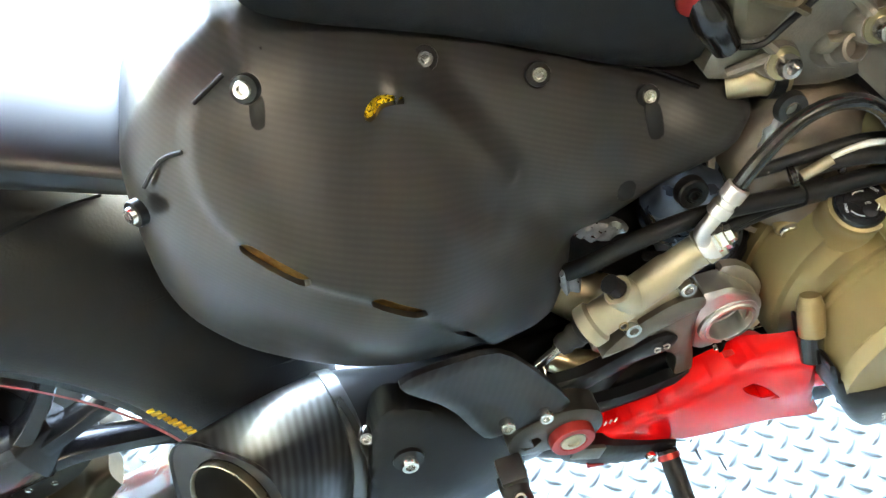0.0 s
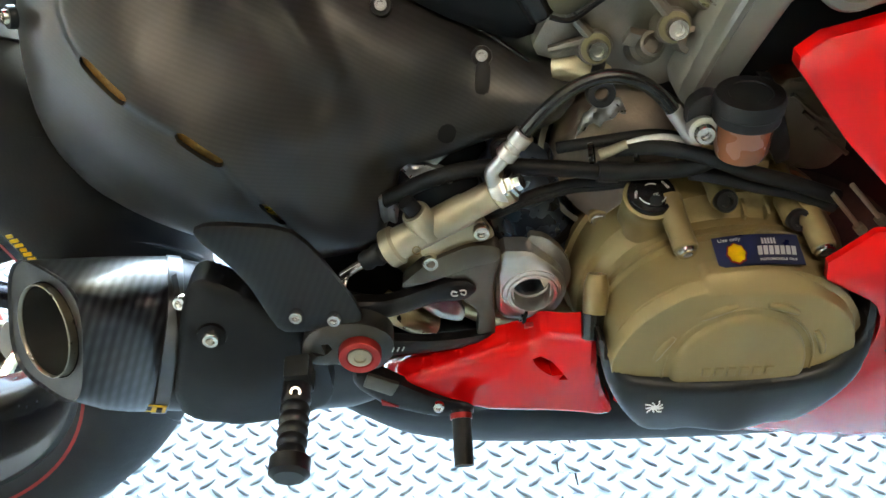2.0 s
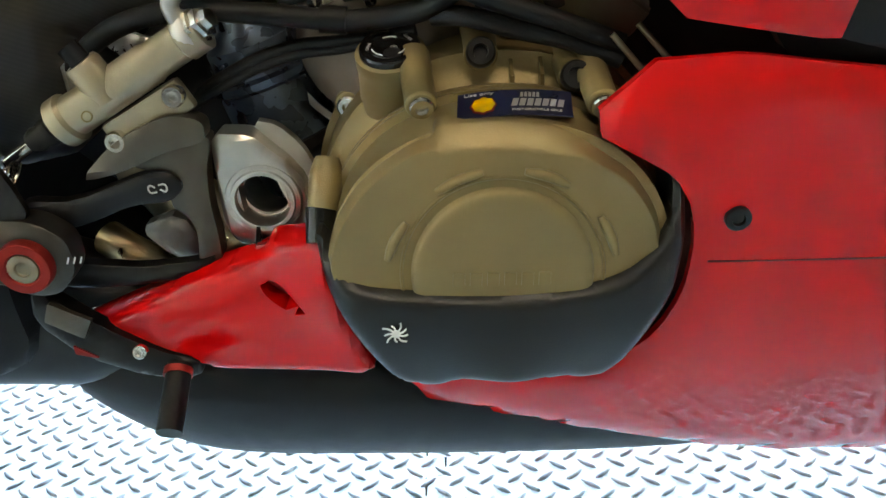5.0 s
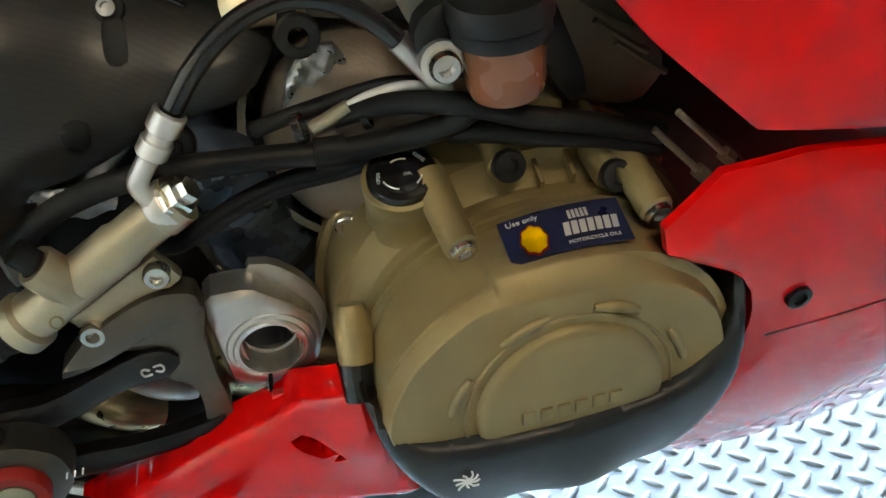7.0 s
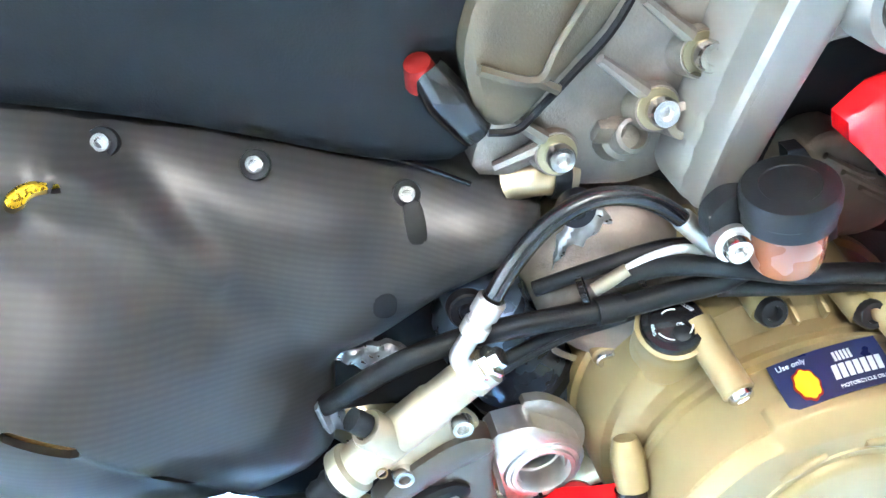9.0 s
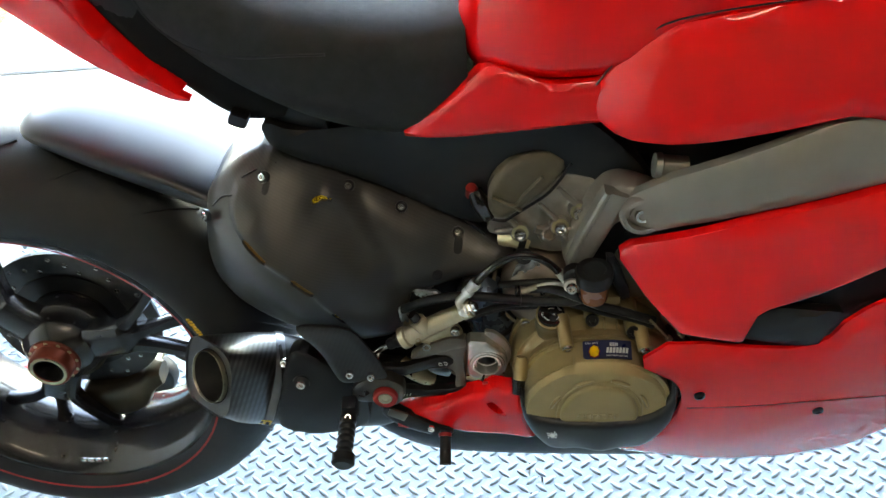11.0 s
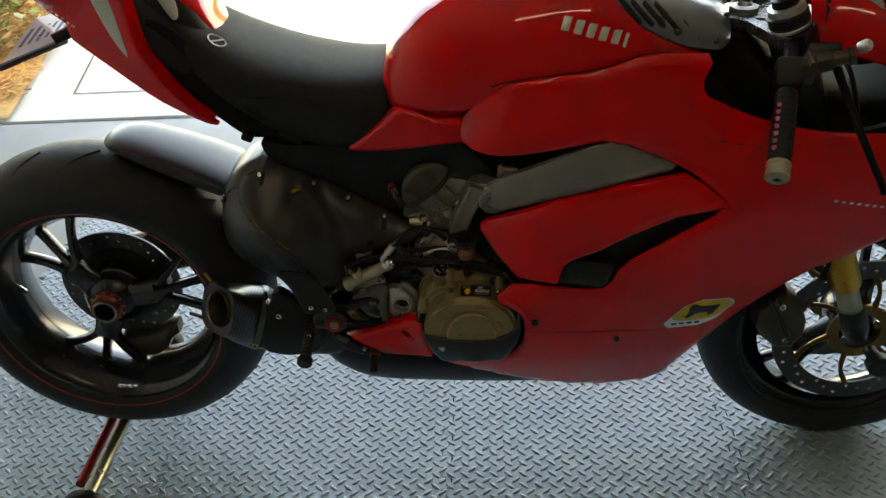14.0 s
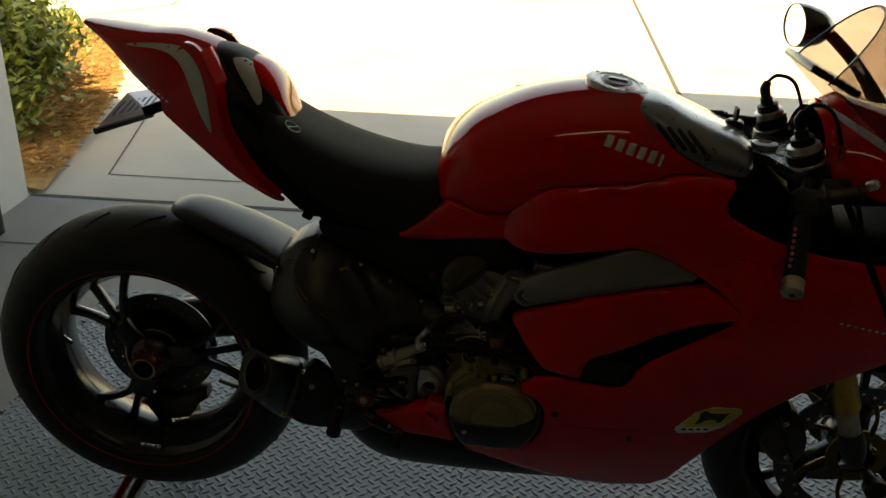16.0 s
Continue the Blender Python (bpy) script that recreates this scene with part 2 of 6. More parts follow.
def surf(points, smooth=2e-4):
    """Thin-plate surface y(x, z) through a few (x, z, y)."""
    P = np.array(points, float)
    n = len(P)

    def kernel(d):
        return np.where(d > 0, d * d * np.log(np.maximum(d, 1e-9)), 0)
    A = np.zeros((n + 3, n + 3))
    A[:n, :n] = kernel(np.linalg.norm(P[:, None, :2] - P[None, :, :2], axis=2)) + np.eye(n) * smooth
    A[:n, n], A[:n, n + 1:] = 1, P[:, :2]
    A[n:, :n] = A[:n, n:].T
    w = np.linalg.solve(A, np.r_[P[:, 2], 0, 0, 0])

    def f(x, z):
        x, z = np.asarray(x, float), np.asarray(z, float)
        d = np.hypot(x[..., None] - P[:, 0], z[..., None] - P[:, 1])
        return kernel(d) @ w[:n] + w[n] + w[n + 1] * x + w[n + 2] * z
    return f


def rounded(outline, times=2):
    P = [np.array(p, float) for p in outline]
    for _ in range(times):
        P = [q for a, b in zip(P, P[1:] + P[:1]) for q in (0.8 * a + 0.2 * b, 0.2 * a + 0.8 * b)]
    return np.array(P)


def panel(outline, yf, step=0.012, edge=0.008, thick=0.012, soft=2, side=-1, holes=()):
    """A shell of the outline (x, z), laid on y = yf(x, z), with rounded rim. side=+1 mirrors it to the other flank."""
    O = rounded(outline, soft)
    H = [rounded(h, 2) for h in holes]
    seg = [(O, np.roll(O, -1, 0))] + [(h, np.roll(h, -1, 0)) for h in H]
    A, B = np.vstack([s[0] for s in seg]), np.vstack([s[1] for s in seg])
    lo, hi = O.min(0) - step, O.max(0) + step
    nx, nz = int((hi[0] - lo[0]) / step) + 2, int((hi[1] - lo[1]) / step) + 2
    G = np.stack(np.meshgrid(lo[0] + np.arange(nx) * step, lo[1] + np.arange(nz) * step, indexing="ij"), -1).reshape(-1, 2)
    cross = ((A[None, :, 1] > G[:, None, 1]) != (B[None, :, 1] > G[:, None, 1]))
    dz = np.where(B[:, 1] == A[:, 1], 1e-9, B[:, 1] - A[:, 1])
    xc = A[None, :, 0] + (G[:, None, 1] - A[None, :, 1]) / dz * (B[:, 0] - A[:, 0])
    inside = (cross & (G[:, None, 0] < xc)).sum(1) % 2 == 1
    D = B - A
    t = np.clip(((G[:, None, :] - A[None]) * D).sum(-1) / np.maximum((D * D).sum(-1), 1e-12), 0, 1)
    near = A[None] + t[..., None] * D
    dist = np.linalg.norm(near - G[:, None, :], axis=2)
    k = dist.argmin(1)
    dmin = dist[np.arange(len(G)), k]
    snap = near[np.arange(len(G)), k]
    close = inside & (dmin < 0.3 * step)
    Q = np.where((inside & ~close)[:, None], G, snap)
    d = np.where(inside & ~close, dmin, 0)
    y = yf(Q[:, 0], Q[:, 1])
    nO = len(O)
    d_out = np.where(inside & ~close, dist[:, :nO].min(1), np.where(k < nO, 0, dist[:, :nO].min(1)))
    e = np.clip(1 - d_out / edge, 0, 1)
    y = y + edge * 0.7 * (1 - np.sqrt(1 - np.minimum(e, 0.999) ** 2))
    bm = bmesh.new()
    verts = {}

    def vert(i):
        if i not in verts:
            verts[i] = bm.verts.new((Q[i, 0], -side * y[i], Q[i, 1]))
        return verts[i]
    idx = np.arange(nx * nz).reshape(nx, nz)
    ins = inside.reshape(nx, nz)
    for i in range(nx - 1):
        for j in range(nz - 1):
            if ins[i, j] or ins[i + 1, j] or ins[i, j + 1] or ins[i + 1, j + 1]:
                bm.faces.new([vert(q) for q in (idx[i, j], idx[i + 1, j], idx[i + 1, j + 1], idx[i, j + 1])])
    bmesh.ops.remove_doubles(bm, verts=list(bm.verts), dist=step * 0.12)
    bmesh.ops.dissolve_degenerate(bm, edges=list(bm.edges), dist=step * 0.05)
    rim = [ed for ed in bm.edges if len(ed.link_faces) == 1]
    new_geo = bmesh.ops.extrude_edge_only(bm, edges=rim)["geom"]
    for v in new_geo:
        if isinstance(v, bmesh.types.BMVert):
            v.co.y += -side * thick
    return bm


def both(name, outline, yf, mat, parent, label="", **kw):
    """The panel on the near flank and its twin on the far one."""
    part(name, panel(outline, yf, side=1, **kw), mat, parent, label)
    return part(name, panel(outline, yf, side=-1, **kw), mat, parent, label)


def oval(x, zc, hw, up, down, p=2.4, n=28, yc=0.0, pinch=0.0):
    """A cross-section in the plane of x: half width, height above and below, and squareness."""
    out = []
    for k in range(n):
        a = 2 * math.pi * k / n
        c, s = math.cos(a), math.sin(a)
        z = (up if s > 0 else down) * math.copysign(abs(s) ** (2 / p), s)
        w = hw * (1 - pinch * max(0, -s))
        out.append(Vector((x, yc + w * math.copysign(abs(c) ** (2 / p), c), zc + z)))
    return out


def hull(stations, n=28, per=5, p=2.4):
    """Lofts through stations (x, zc, hw, up, down) along x, smoothed."""
    S = spline([Vector(s[:3]) for s in stations], per)
    T = spline([Vector((s[3], s[4], s[5] if len(s) > 5 else 0)) for s in stations], per)
    return loft([oval(a.x, a.y, max(a.z, 0.002), max(b.x, 0.002), max(b.y, 0.002), p, n, pinch=b.z) for a, b in zip(S, T)])


# ---- the garage and the drive ----
def slab(name, x0, x1, y0, y1, z0, z1, mat, label, category, bevel=0.0):
    bm = box((x1 - x0, y1 - y0, z1 - z0), Matrix.Translation(((x0 + x1) / 2, (y0 + y1) / 2, (z0 + z1) / 2)), bevel)
    return tagged(part(name, bm, mat, smooth=False), label, category, kind="structure")


slab("floor", -1.27, 4.6, -4.0, 1.80, -0.14, -0.013, GARAGE_CONCRETE, "smooth grey concrete floor of the garage", "floor")
slab("wall_west", -1.43, -1.27, -4.0, 1.78, -0.14, 2.6, WALL_GREY, "pale grey painted side wall of the garage", "wall")
# east, south and header: darkened so little light bounces onto the near flank
slab("wall_east", 4.6, 4.76, -4.0, 1.78, -0.14, 2.6, WALL_LOW_BOUNCE, "side wall of the garage, darkened to cut bounce light", "wall")
slab("wall_south", -1.43, 4.76, -4.16, -4.0, -0.14, 2.6, WALL_LOW_BOUNCE, "back wall of the garage, darkened to cut bounce light", "wall")
slab("wall_header", -1.43, 4.76, 1.62, 1.78, 2.25, 2.6, WALL_LOW_BOUNCE, "header over the open garage door, darkened to cut bounce light", "wall")
slab("ceiling", -1.43, 4.76, -4.16, 1.69, 2.6, 2.75, CEILING_WHITE, "flat grey garage ceiling", "ceiling")
slab("eave", 1.46, 4.76, 1.70, 2.56, 2.61, 2.74, WALL_GREY, "painted soffit of the eave beside the garage door", "eave")

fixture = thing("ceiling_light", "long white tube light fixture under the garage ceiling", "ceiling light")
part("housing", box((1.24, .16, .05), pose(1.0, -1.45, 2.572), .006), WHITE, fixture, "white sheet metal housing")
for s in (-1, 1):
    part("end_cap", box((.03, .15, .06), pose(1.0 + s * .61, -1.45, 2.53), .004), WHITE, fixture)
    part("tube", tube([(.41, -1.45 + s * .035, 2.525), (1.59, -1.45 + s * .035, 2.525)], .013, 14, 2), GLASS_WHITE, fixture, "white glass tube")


def rect_sheet(name, corners, z_of, mat, label, category, nx=40, ny=40):
    """A ground sheet over a rectangle x0, x1, y0, y1."""
    x0, x1, y0, y1 = corners
    bm = bmesh.new()
    g = [[bm.verts.new((x0 + (x1 - x0) * i / nx, y0 + (y1 - y0) * j / ny, z_of(x0 + (x1 - x0) * i / nx, y0 + (y1 - y0) * j / ny))) for j in range(ny + 1)] for i in range(nx + 1)]
    for i in range(nx):
        for j in range(ny):
            bm.faces.new((g[i][j], g[i + 1][j], g[i + 1][j + 1], g[i][j + 1]))
    return tagged(part(name, bm, mat), label, category, kind="structure")


rect_sheet("ground", (-150, 150, 1.80, 300), lambda x, y: -0.10, GRASS, "mown green lawn reaching to the distance", "ground", 20, 20)
slab("drive", -1.24, 14.0, 1.79, 22.0, -0.14, -0.012, CONCRETE, "sunlit pale concrete driveway", "driveway")

# foam mats: square tiles with toothed edges and raised lens-shaped treads
SEAM_X, SEAM_Y, TILE = 0.047, 0.37, 0.61


def tooth(s):
    """Offset of the jigsaw seam at s metres along it."""
    k = (s / 0.061) % 1.0
    return 0.010 if k < 0.5 else -0.010


def mat_tile():
    n = 20
    per = TILE / n
    pts = []
    for side_k in range(4):
        for i in range(n):
            for f in (0.06, 0.94):
                s = (i + f) * per
                j = i if side_k < 2 else n - 1 - i
                o = tooth(j * 0.0305 + 0.001) if 0 < j < n - 1 else 0.0
                p = [(s, o), (TILE + o, s), (TILE - s, TILE + o), (o, TILE - s)][side_k]
                pts.append(p)
    bm = bmesh.new()
    c = Vector((TILE / 2, TILE / 2, 0))
    top = []
    for x, y in pts:
        v = Vector((x, y, 0)) - c
        top.append(v.to_2d() * (1 - 0.0012 / 0.305) + c.to_2d())
    up = [bm.verts.new((p.x, p.y, 0.0)) for p in top]
    dn = [bm.verts.new((p.x, p.y, -0.012)) for p in top]
    for k in range(len(up)):
        bm.faces.new((up[k], up[(k + 1) % len(up)], dn[(k + 1) % len(up)], dn[k]))
    bmesh.ops.triangle_fill(bm, edges=[e for e in bm.edges if e.verts[0].co.z > -0.006 and e.verts[1].co.z > -0.006], use_beauty=True)
    return bm


def treads():
    """All raised lenses of one mat, in rows turned against each other."""
    V, F = [], []
    pitch = TILE / 40
    n = 10
    for i in range(40):
        for j in range(40):
            if (i + j) % 2:
                continue
            a = radians(42 if i % 2 else -42)
            cx, cy = (i + 0.5) * pitch, (j + 0.5) * pitch
            b = len(V)
            rim = [(0.0128 * math.copysign(abs(math.cos(q)) ** 1.15, math.cos(q)), 0.0043 * math.sin(q)) for q in [2 * math.pi * k / n for k in range(n)]]
            for sc, z in ((1.0, -0.0003), (0.78, 0.0019), (0.4, 0.0027)):
                for x, y in rim:
                    V.append((cx + (x * math.cos(a) - y * math.sin(a)) * sc, cy + (x * math.sin(a) + y * math.cos(a)) * sc, z))
            for ring in (0, 1):
                for k in range(n):
                    F.append((b + ring * n + k, b + ring * n + (k + 1) % n, b + ring * n + n + (k + 1) % n, b + ring * n + n + k))
            F.append(tuple(b + 2 * n + k for k in range(n)))
    me = bpy.data.meshes.new("tread")
    me.from_pydata(V, [], F)
    me.materials.append(MAT_FOAM)
    me.shade_smooth()
    return me


tile0 = tagged(part("floor_mat", mat_tile(), MAT_FOAM, smooth=False), "grey foam floor mat with diamond tread and toothed edges", "floor mat", "interlocking floor mats")
tread0 = new("tread", treads())
tread0.parent = tile0
tagged(tread0, kind="stuff")
tile0.matrix_basis = pose(SEAM_X, SEAM_Y - TILE, 0)
for i in range(-1, 4):
    for j in range(-1, 3):
        if (i, j) != (0, 0):
            copy_thing(tile0, pose(SEAM_X + i * TILE, SEAM_Y - (j + 1) * TILE, 0))


# ---- the motorcycle: wheels and bodywork ----
bike = thing("motorcycle", "red sport motorcycle with matt carbon covers, raised on a rear stand", "motorcycle")
REAR, FRONT = Vector((0.008, 0.0, 0.405)), Vector((1.472, 0.0, 0.300))


def tri_spoke(c, ang, r0, r1, y0, y1, k=1.0):
    """One forged spoke: a stem that fans out into three prongs at the rim."""
    bm = bmesh.new()

    def bar(stations):
        rings = []
        for r, a, hw, y, th in stations:
            o = c + Vector((math.cos(a) * r, y, math.sin(a) * r))
            tdir = Vector((-math.sin(a), 0, math.cos(a)))
            rings.append([o + tdir * (hw * math.copysign(abs(math.cos(q)) ** 0.6, math.cos(q))) + Vector((0, th * math.copysign(abs(math.sin(q)) ** 0.6, math.sin(q)), 0)) for q in [2 * math.pi * n / 12 for n in range(12)]])
        loft(rings, bm)
    bar([(r0, ang, .030 * k, y0, .022), (.07, ang, .026 * k, y0 - .004, .020), (.095, ang, .026 * k, y0 - .006, .017), (.118, ang, .018 * k, (y0 + y1) / 2, .013)])
    for d in (-25, 0, 25):
        pts = []
        for f in (0, .25, .5, .75, .92, 1):
            r = .088 + (r1 - .088) * f
            a = ang + radians(d) * min(1, (.30 + .70 * f))
            pts.append((r, a, (.0105 - .0025 * math.sin(math.pi * f)) * k * (1.25 if f == 1 else 1), y0 - .006 + (y1 - y0 + .006) * f, .013 - .002 * f))
        bar(pts)
    return bm


def wheel(name, c, tyre_r, tyre_w, rim_w, start, hub_r, spoke_w, label):
    h = rim_w / 2
    seat_y = -0.004 if c is REAR else -h * 0.4
    prof = [(0.226, -h), (0.226, -h + 0.006), (0.216, -h + 0.010), (0.212, -h + 0.022), (0.204, -h + 0.04), (0.196, 0), (0.204, h - 0.04), (0.212, h - 0.022), (0.216, h - 0.010), (0.226, h - 0.006), (0.226, h), (0.219, h), (0.211, h - 0.008), (0.203, h - 0.022), (0.196, h - 0.042), (0.188, seat_y + 0.022), (0.186, seat_y), (0.188, seat_y - 0.022), (0.198, -h + 0.034), (0.206, -h + 0.016), (0.212, -h + 0.006), (0.219, -h)]
    rim = part(name, lathe(prof, c, (0, 1, 0), 72, closed=True), RIM_BLACK, bike, label)
    tp = [(0.222, -h + 0.002)]
    wt = tyre_w / 2
    for k in range(15):
        a = math.pi * k / 14
        tp.append((0.236 + (tyre_r - 0.236) * math.sin(a) ** 0.92, -wt * math.copysign(abs(math.cos(a)) ** 0.92, math.cos(a)) * (1 if 0.1 < a < 3.04 else 0.93)))
    tp.append((0.222, h - 0.002))
    part("tyre", lathe(tp, c, (0, 1, 0), 96), RUBBER, rim, "black road tyre")
    for k in range(3):
        part("spoke", tri_spoke(c, radians(start + 120 * k), hub_r * 0.7, 0.190, -0.024, seat_y, spoke_w), RIM_BLACK, rim)
    part("hub", lathe([(0.028, -0.062), (hub_r * 0.75, -0.05), (hub_r, -0.03), (hub_r, 0.03), (hub_r * 0.75, 0.05), (0.02, 0.06)], c, (0, 1, 0), 40), RIM_BLACK, rim)
    stripe = lathe([(0.2295, -wt * 0.985 - 0.001), (0.2325, -wt * 0.995 - 0.001)], c, (0, 1, 0), 96)
    part("rim_stripe", stripe, SIGNAL_RED if c is REAR else RIM_BLACK, rim, "thin red pinstripe round the rim" if c is REAR else "")
    return rim


rear = wheel("rear_wheel", REAR, 0.322, 0.190, 0.158, 128, 0.06, 1.0, "black forged rear wheel with three split spokes")
front = wheel("front_wheel", FRONT, 0.299, 0.120, 0.096, 212, 0.045, 0.85, "black forged front wheel with three split spokes")

side = surf([(.745, .625, -.158), (.806, .542, -.20), (.975, .568, -.21), (.956, .501, -.196), (.767, .502, -.203), (1.081, .725, -.19), (1.108, .911, -.138),
             (1.091, .842, -.165), (1.089, .483, -.19), (1.073, .393, -.16), (.837, .45, -.202), (1.141, .667, -.21), (.708, .774, -.14), (.733, .77, -.165),
             (.638, .314, -.125), (.8, .215, -.112), (1.05, .220, -.102), (.9, .335, -.172), (1.02, .33, -.150), (1.3, .4, -.13), (1.3, .7, -.2), (1.45, .7, -.19), (1.3, .9, -.16), (1.6, .75, -.1), (1.6, .9, -.08), (.80, .845, -.172), (.9, .865, -.178), (1.0, .885, -.174)])
MAIN = [(.712, .786), (.729, .822), (.763, .859), (.803, .877), (.935, .895), (.998, .912), (1.053, .909), (1.114, .900), (1.085, .850), (1.156, .814), (1.238, .791), (1.351, .780), (1.465, .775),
        (1.60, .765), (1.60, .70), (1.50, .63), (1.414, .585), (1.343, .544), (1.292, .518), (1.213, .435), (1.141, .321), (1.078, .214), (.969, .222), (.90, .236), (.80, .262), (.725, .285), (.668, .292), (.664, .325), (.70, .338), (.775, .338), (.806, .365), (.819, .403), (.820, .440), (.812, .470), (.764, .499),
        (.806, .533), (.961, .504), (.979, .565), (1.049, .611), (1.15, .672), (1.079, .732), (.957, .792), (.883, .779), (.796, .765), (.743, .766)]
both("side_fairing", MAIN, side, RED, bike, "glossy red side fairing panel", soft=1, thick=.005)
MID = [(.745, .621), (.759, .636), (.871, .688), (.973, .713), (1.074, .724), (1.109, .704), (1.148, .674), (1.064, .658), (.994, .63), (.941, .60), (.886, .573), (.873, .531), (.809, .544), (.774, .581)]
both("mid_fairing", MID, lambda x, z: side(x, z) - 0.004, RED, bike, "glossy red mid fairing panel", soft=0)
both("air_duct", [(.84, .58), (.90, .60), (1.0, .64), (1.12, .69), (1.16, .66), (1.05, .59), (.99, .54), (.97, .49), (.86, .51)], lambda x, z: side(x, z) + 0.025, BLACK_PLASTIC, bike, "black recessed air duct")
both("duct_plate", [(.886, .576), (.972, .565), (.958, .504), (.873, .531)], lambda x, z: side(x, z) + 0.004, BLACK_PLASTIC, bike, soft=0)
both("frame_panel", [(.775, .648), (.752, .662), (.752, .690), (.777, .712), (.80, .729), (.957, .791), (1.015, .764), (1.073, .732), (.972, .715), (.871, .69), (.795, .661)], lambda x, z: side(x, z) + 0.006, FRAME_GREY, bike, "grey cast frame cover", soft=1)
for s in (-1, 1):
    part("panel_gap", tube([(x, s * -(float(side(x, z)) + .004), z + .001) for x, z in ((.708, .780), (.712, .790), (.729, .824), (.763, .861), (.803, .879), (.935, .897), (.998, .914), (1.053, .911))], .0010, 6, 5), BLACK_PLASTIC, bike)
# dark core behind the panels
part("inner_frame", hull([(.62, .62, .05, .12, .20), (.75, .56, .09, .25, .25), (.95, .55, .10, .28, .28), (1.12, .62, .09, .22, .2), (1.2, .75, .06, .1, .12)]), BLACK_PLASTIC, bike, "black inner frame and airbox")

part("fuel_tank", hull([(.596, .85, .080, .030, .03), (.610, .850, .112, .068, .05), (.64, .852, .132, .098, .06), (.68, .852, .146, .123, .06), (.75, .856, .154, .149, .06), (.83, .866, .158, .157, .05), (.92, .868, .156, .162, .045), (.99, .862, .149, .141, .04), (1.05, .862, .14, .113, .04), (1.09, .87, .13, .08, .03)], 40, 6, 2.6), RED, bike, "glossy red fuel tank")
tank_y = surf([(.526, .748, -.108), (.56, .772, -.120), (.60, .80, -.134), (.62, .757, -.132), (.612, .826, -.132), (.65, .83, -.139), (.70, .775, -.147), (.70, .84, -.143), (.76, .80, -.152)])
both("tank_side_cover", [(.526, .748), (.552, .770), (.583, .797), (.607, .820), (.622, .832), (.645, .828), (.675, .812), (.72, .815), (.77, .82), (.77, .775), (.706, .772), (.62, .757), (.56, .748)], tank_y, RED, bike, "red side cover below the tank", soft=1, thick=.02, step=.006)
part("seat", hull([(.20, .965, .05, .045, .03), (.26, .94, .085, .055, .05), (.34, .89, .115, .048, .07), (.42, .853, .125, .048, .09), (.50, .832, .125, .046, .10), (.56, .820, .122, .050, .09), (.602, .82, .115, .052, .07)], 36, 6, 2.8), SEAT_FABRIC, bike, "black rider seat with grippy fabric")
part("tail_cowl", hull([(-.045, 1.09, .02, .004, .004), (.0, 1.075, .05, .015, .02), (.06, 1.05, .075, .035, .065), (.14, 1.01, .09, .07, .09), (.22, .96, .095, .085, .09), (.29, .905, .095, .05, .065), (.325, .865, .080, .02, .03)], 28, 6, 2.8), RED, bike, "glossy red tail cowl")
part("seat_hump", hull([(.165, 1.03, .05, .035, .03), (.22, 1.0, .072, .058, .05), (.265, .97, .078, .066, .05), (.30, .945, .074, .058, .05), (.325, .915, .060, .042, .03), (.338, .90, .04, .02, .02)], 28, 6, 2.6), BLACK_PLASTIC, bike, "black hump behind the seat")
part("hump_top", hull([(.235, 1.030, .02, .018, .01), (.255, 1.020, .048, .022, .02), (.285, .995, .064, .032, .03), (.312, .960, .058, .036, .03), (.330, .932, .045, .018, .02), (.338, .922, .03, .008, .01)], 24, 6, 2.4), RED, bike, "red top of the hump")

SUB = [(.383, .775), (.417, .751), (.518, .752), (.609, .754), (.713, .758), (.755, .722), (.789, .68), (.791, .65), (.76, .652), (.724, .676), (.688, .686), (.635, .674), (.617, .65), (.61, .602), (.562, .618), (.51, .651), (.46, .683), (.412, .714), (.385, .737)]
both("subframe_cover", SUB, surf([(.38, .75, -.1), (.5, .7, -.075), (.6, .62, -.075), (.6, .72, -.09), (.7, .72, -.10), (.78, .67, -.12)]), BLACK_PLASTIC, bike, "matt black subframe cover", thick=0.05)
cov_base = surf([(.373, .706, -.098), (.352, .640, -.150), (.372, .629, -.160), (.402, .602, -.168), (.417, .590, -.168), (.412, .638, -.136), (.36, .57, -.153), (.400, .555, -.164), (.436, .529, -.146), (.46, .50, -.128), (.303, .667, -.110), (.31, .61, -.128), (.446, .665, -.096), (.458, .672, -.076), (.514, .641, -.075), (.575, .601, -.074), (.596, .575, -.1), (.541, .555, -.106), (.535, .60, -.100), (.48, .56, -.124), (.300, .56, -.114), (.36, .50, -.122), (.44, .455, -.108)], 6e-4)


def along(x, z, line):
    """Distance to a polyline and the side of it (positive to its right)."""
    x, z = np.asarray(x, float), np.asarray(z, float)
    best, sign = np.full(x.shape, 9.0), np.ones(x.shape)
    for (ax, az), (bx, bz) in zip(line, line[1:]):
        dx, dz = bx - ax, bz - az
        t = np.clip(((x - ax) * dx + (z - az) * dz) / (dx * dx + dz * dz), 0, 1)
        d = np.hypot(x - ax - t * dx, z - az - t * dz)
        s = np.sign(dx * (z - az) - dz * (x - ax))
        sign, best = np.where(d < best, -s, sign), np.minimum(d, best)
    return best, sign


BULGE = [(.380, .735), (.374, .712), (.3542, .7079), (.3421, .698), (.3362, .6864), (.3351, .6722), (.3389, .6598), (.3456, .651), (.3694, .6285), (.3947, .6093), (.4166, .5867), (.4287, .5547), (.438, .525), (.45, .46)]


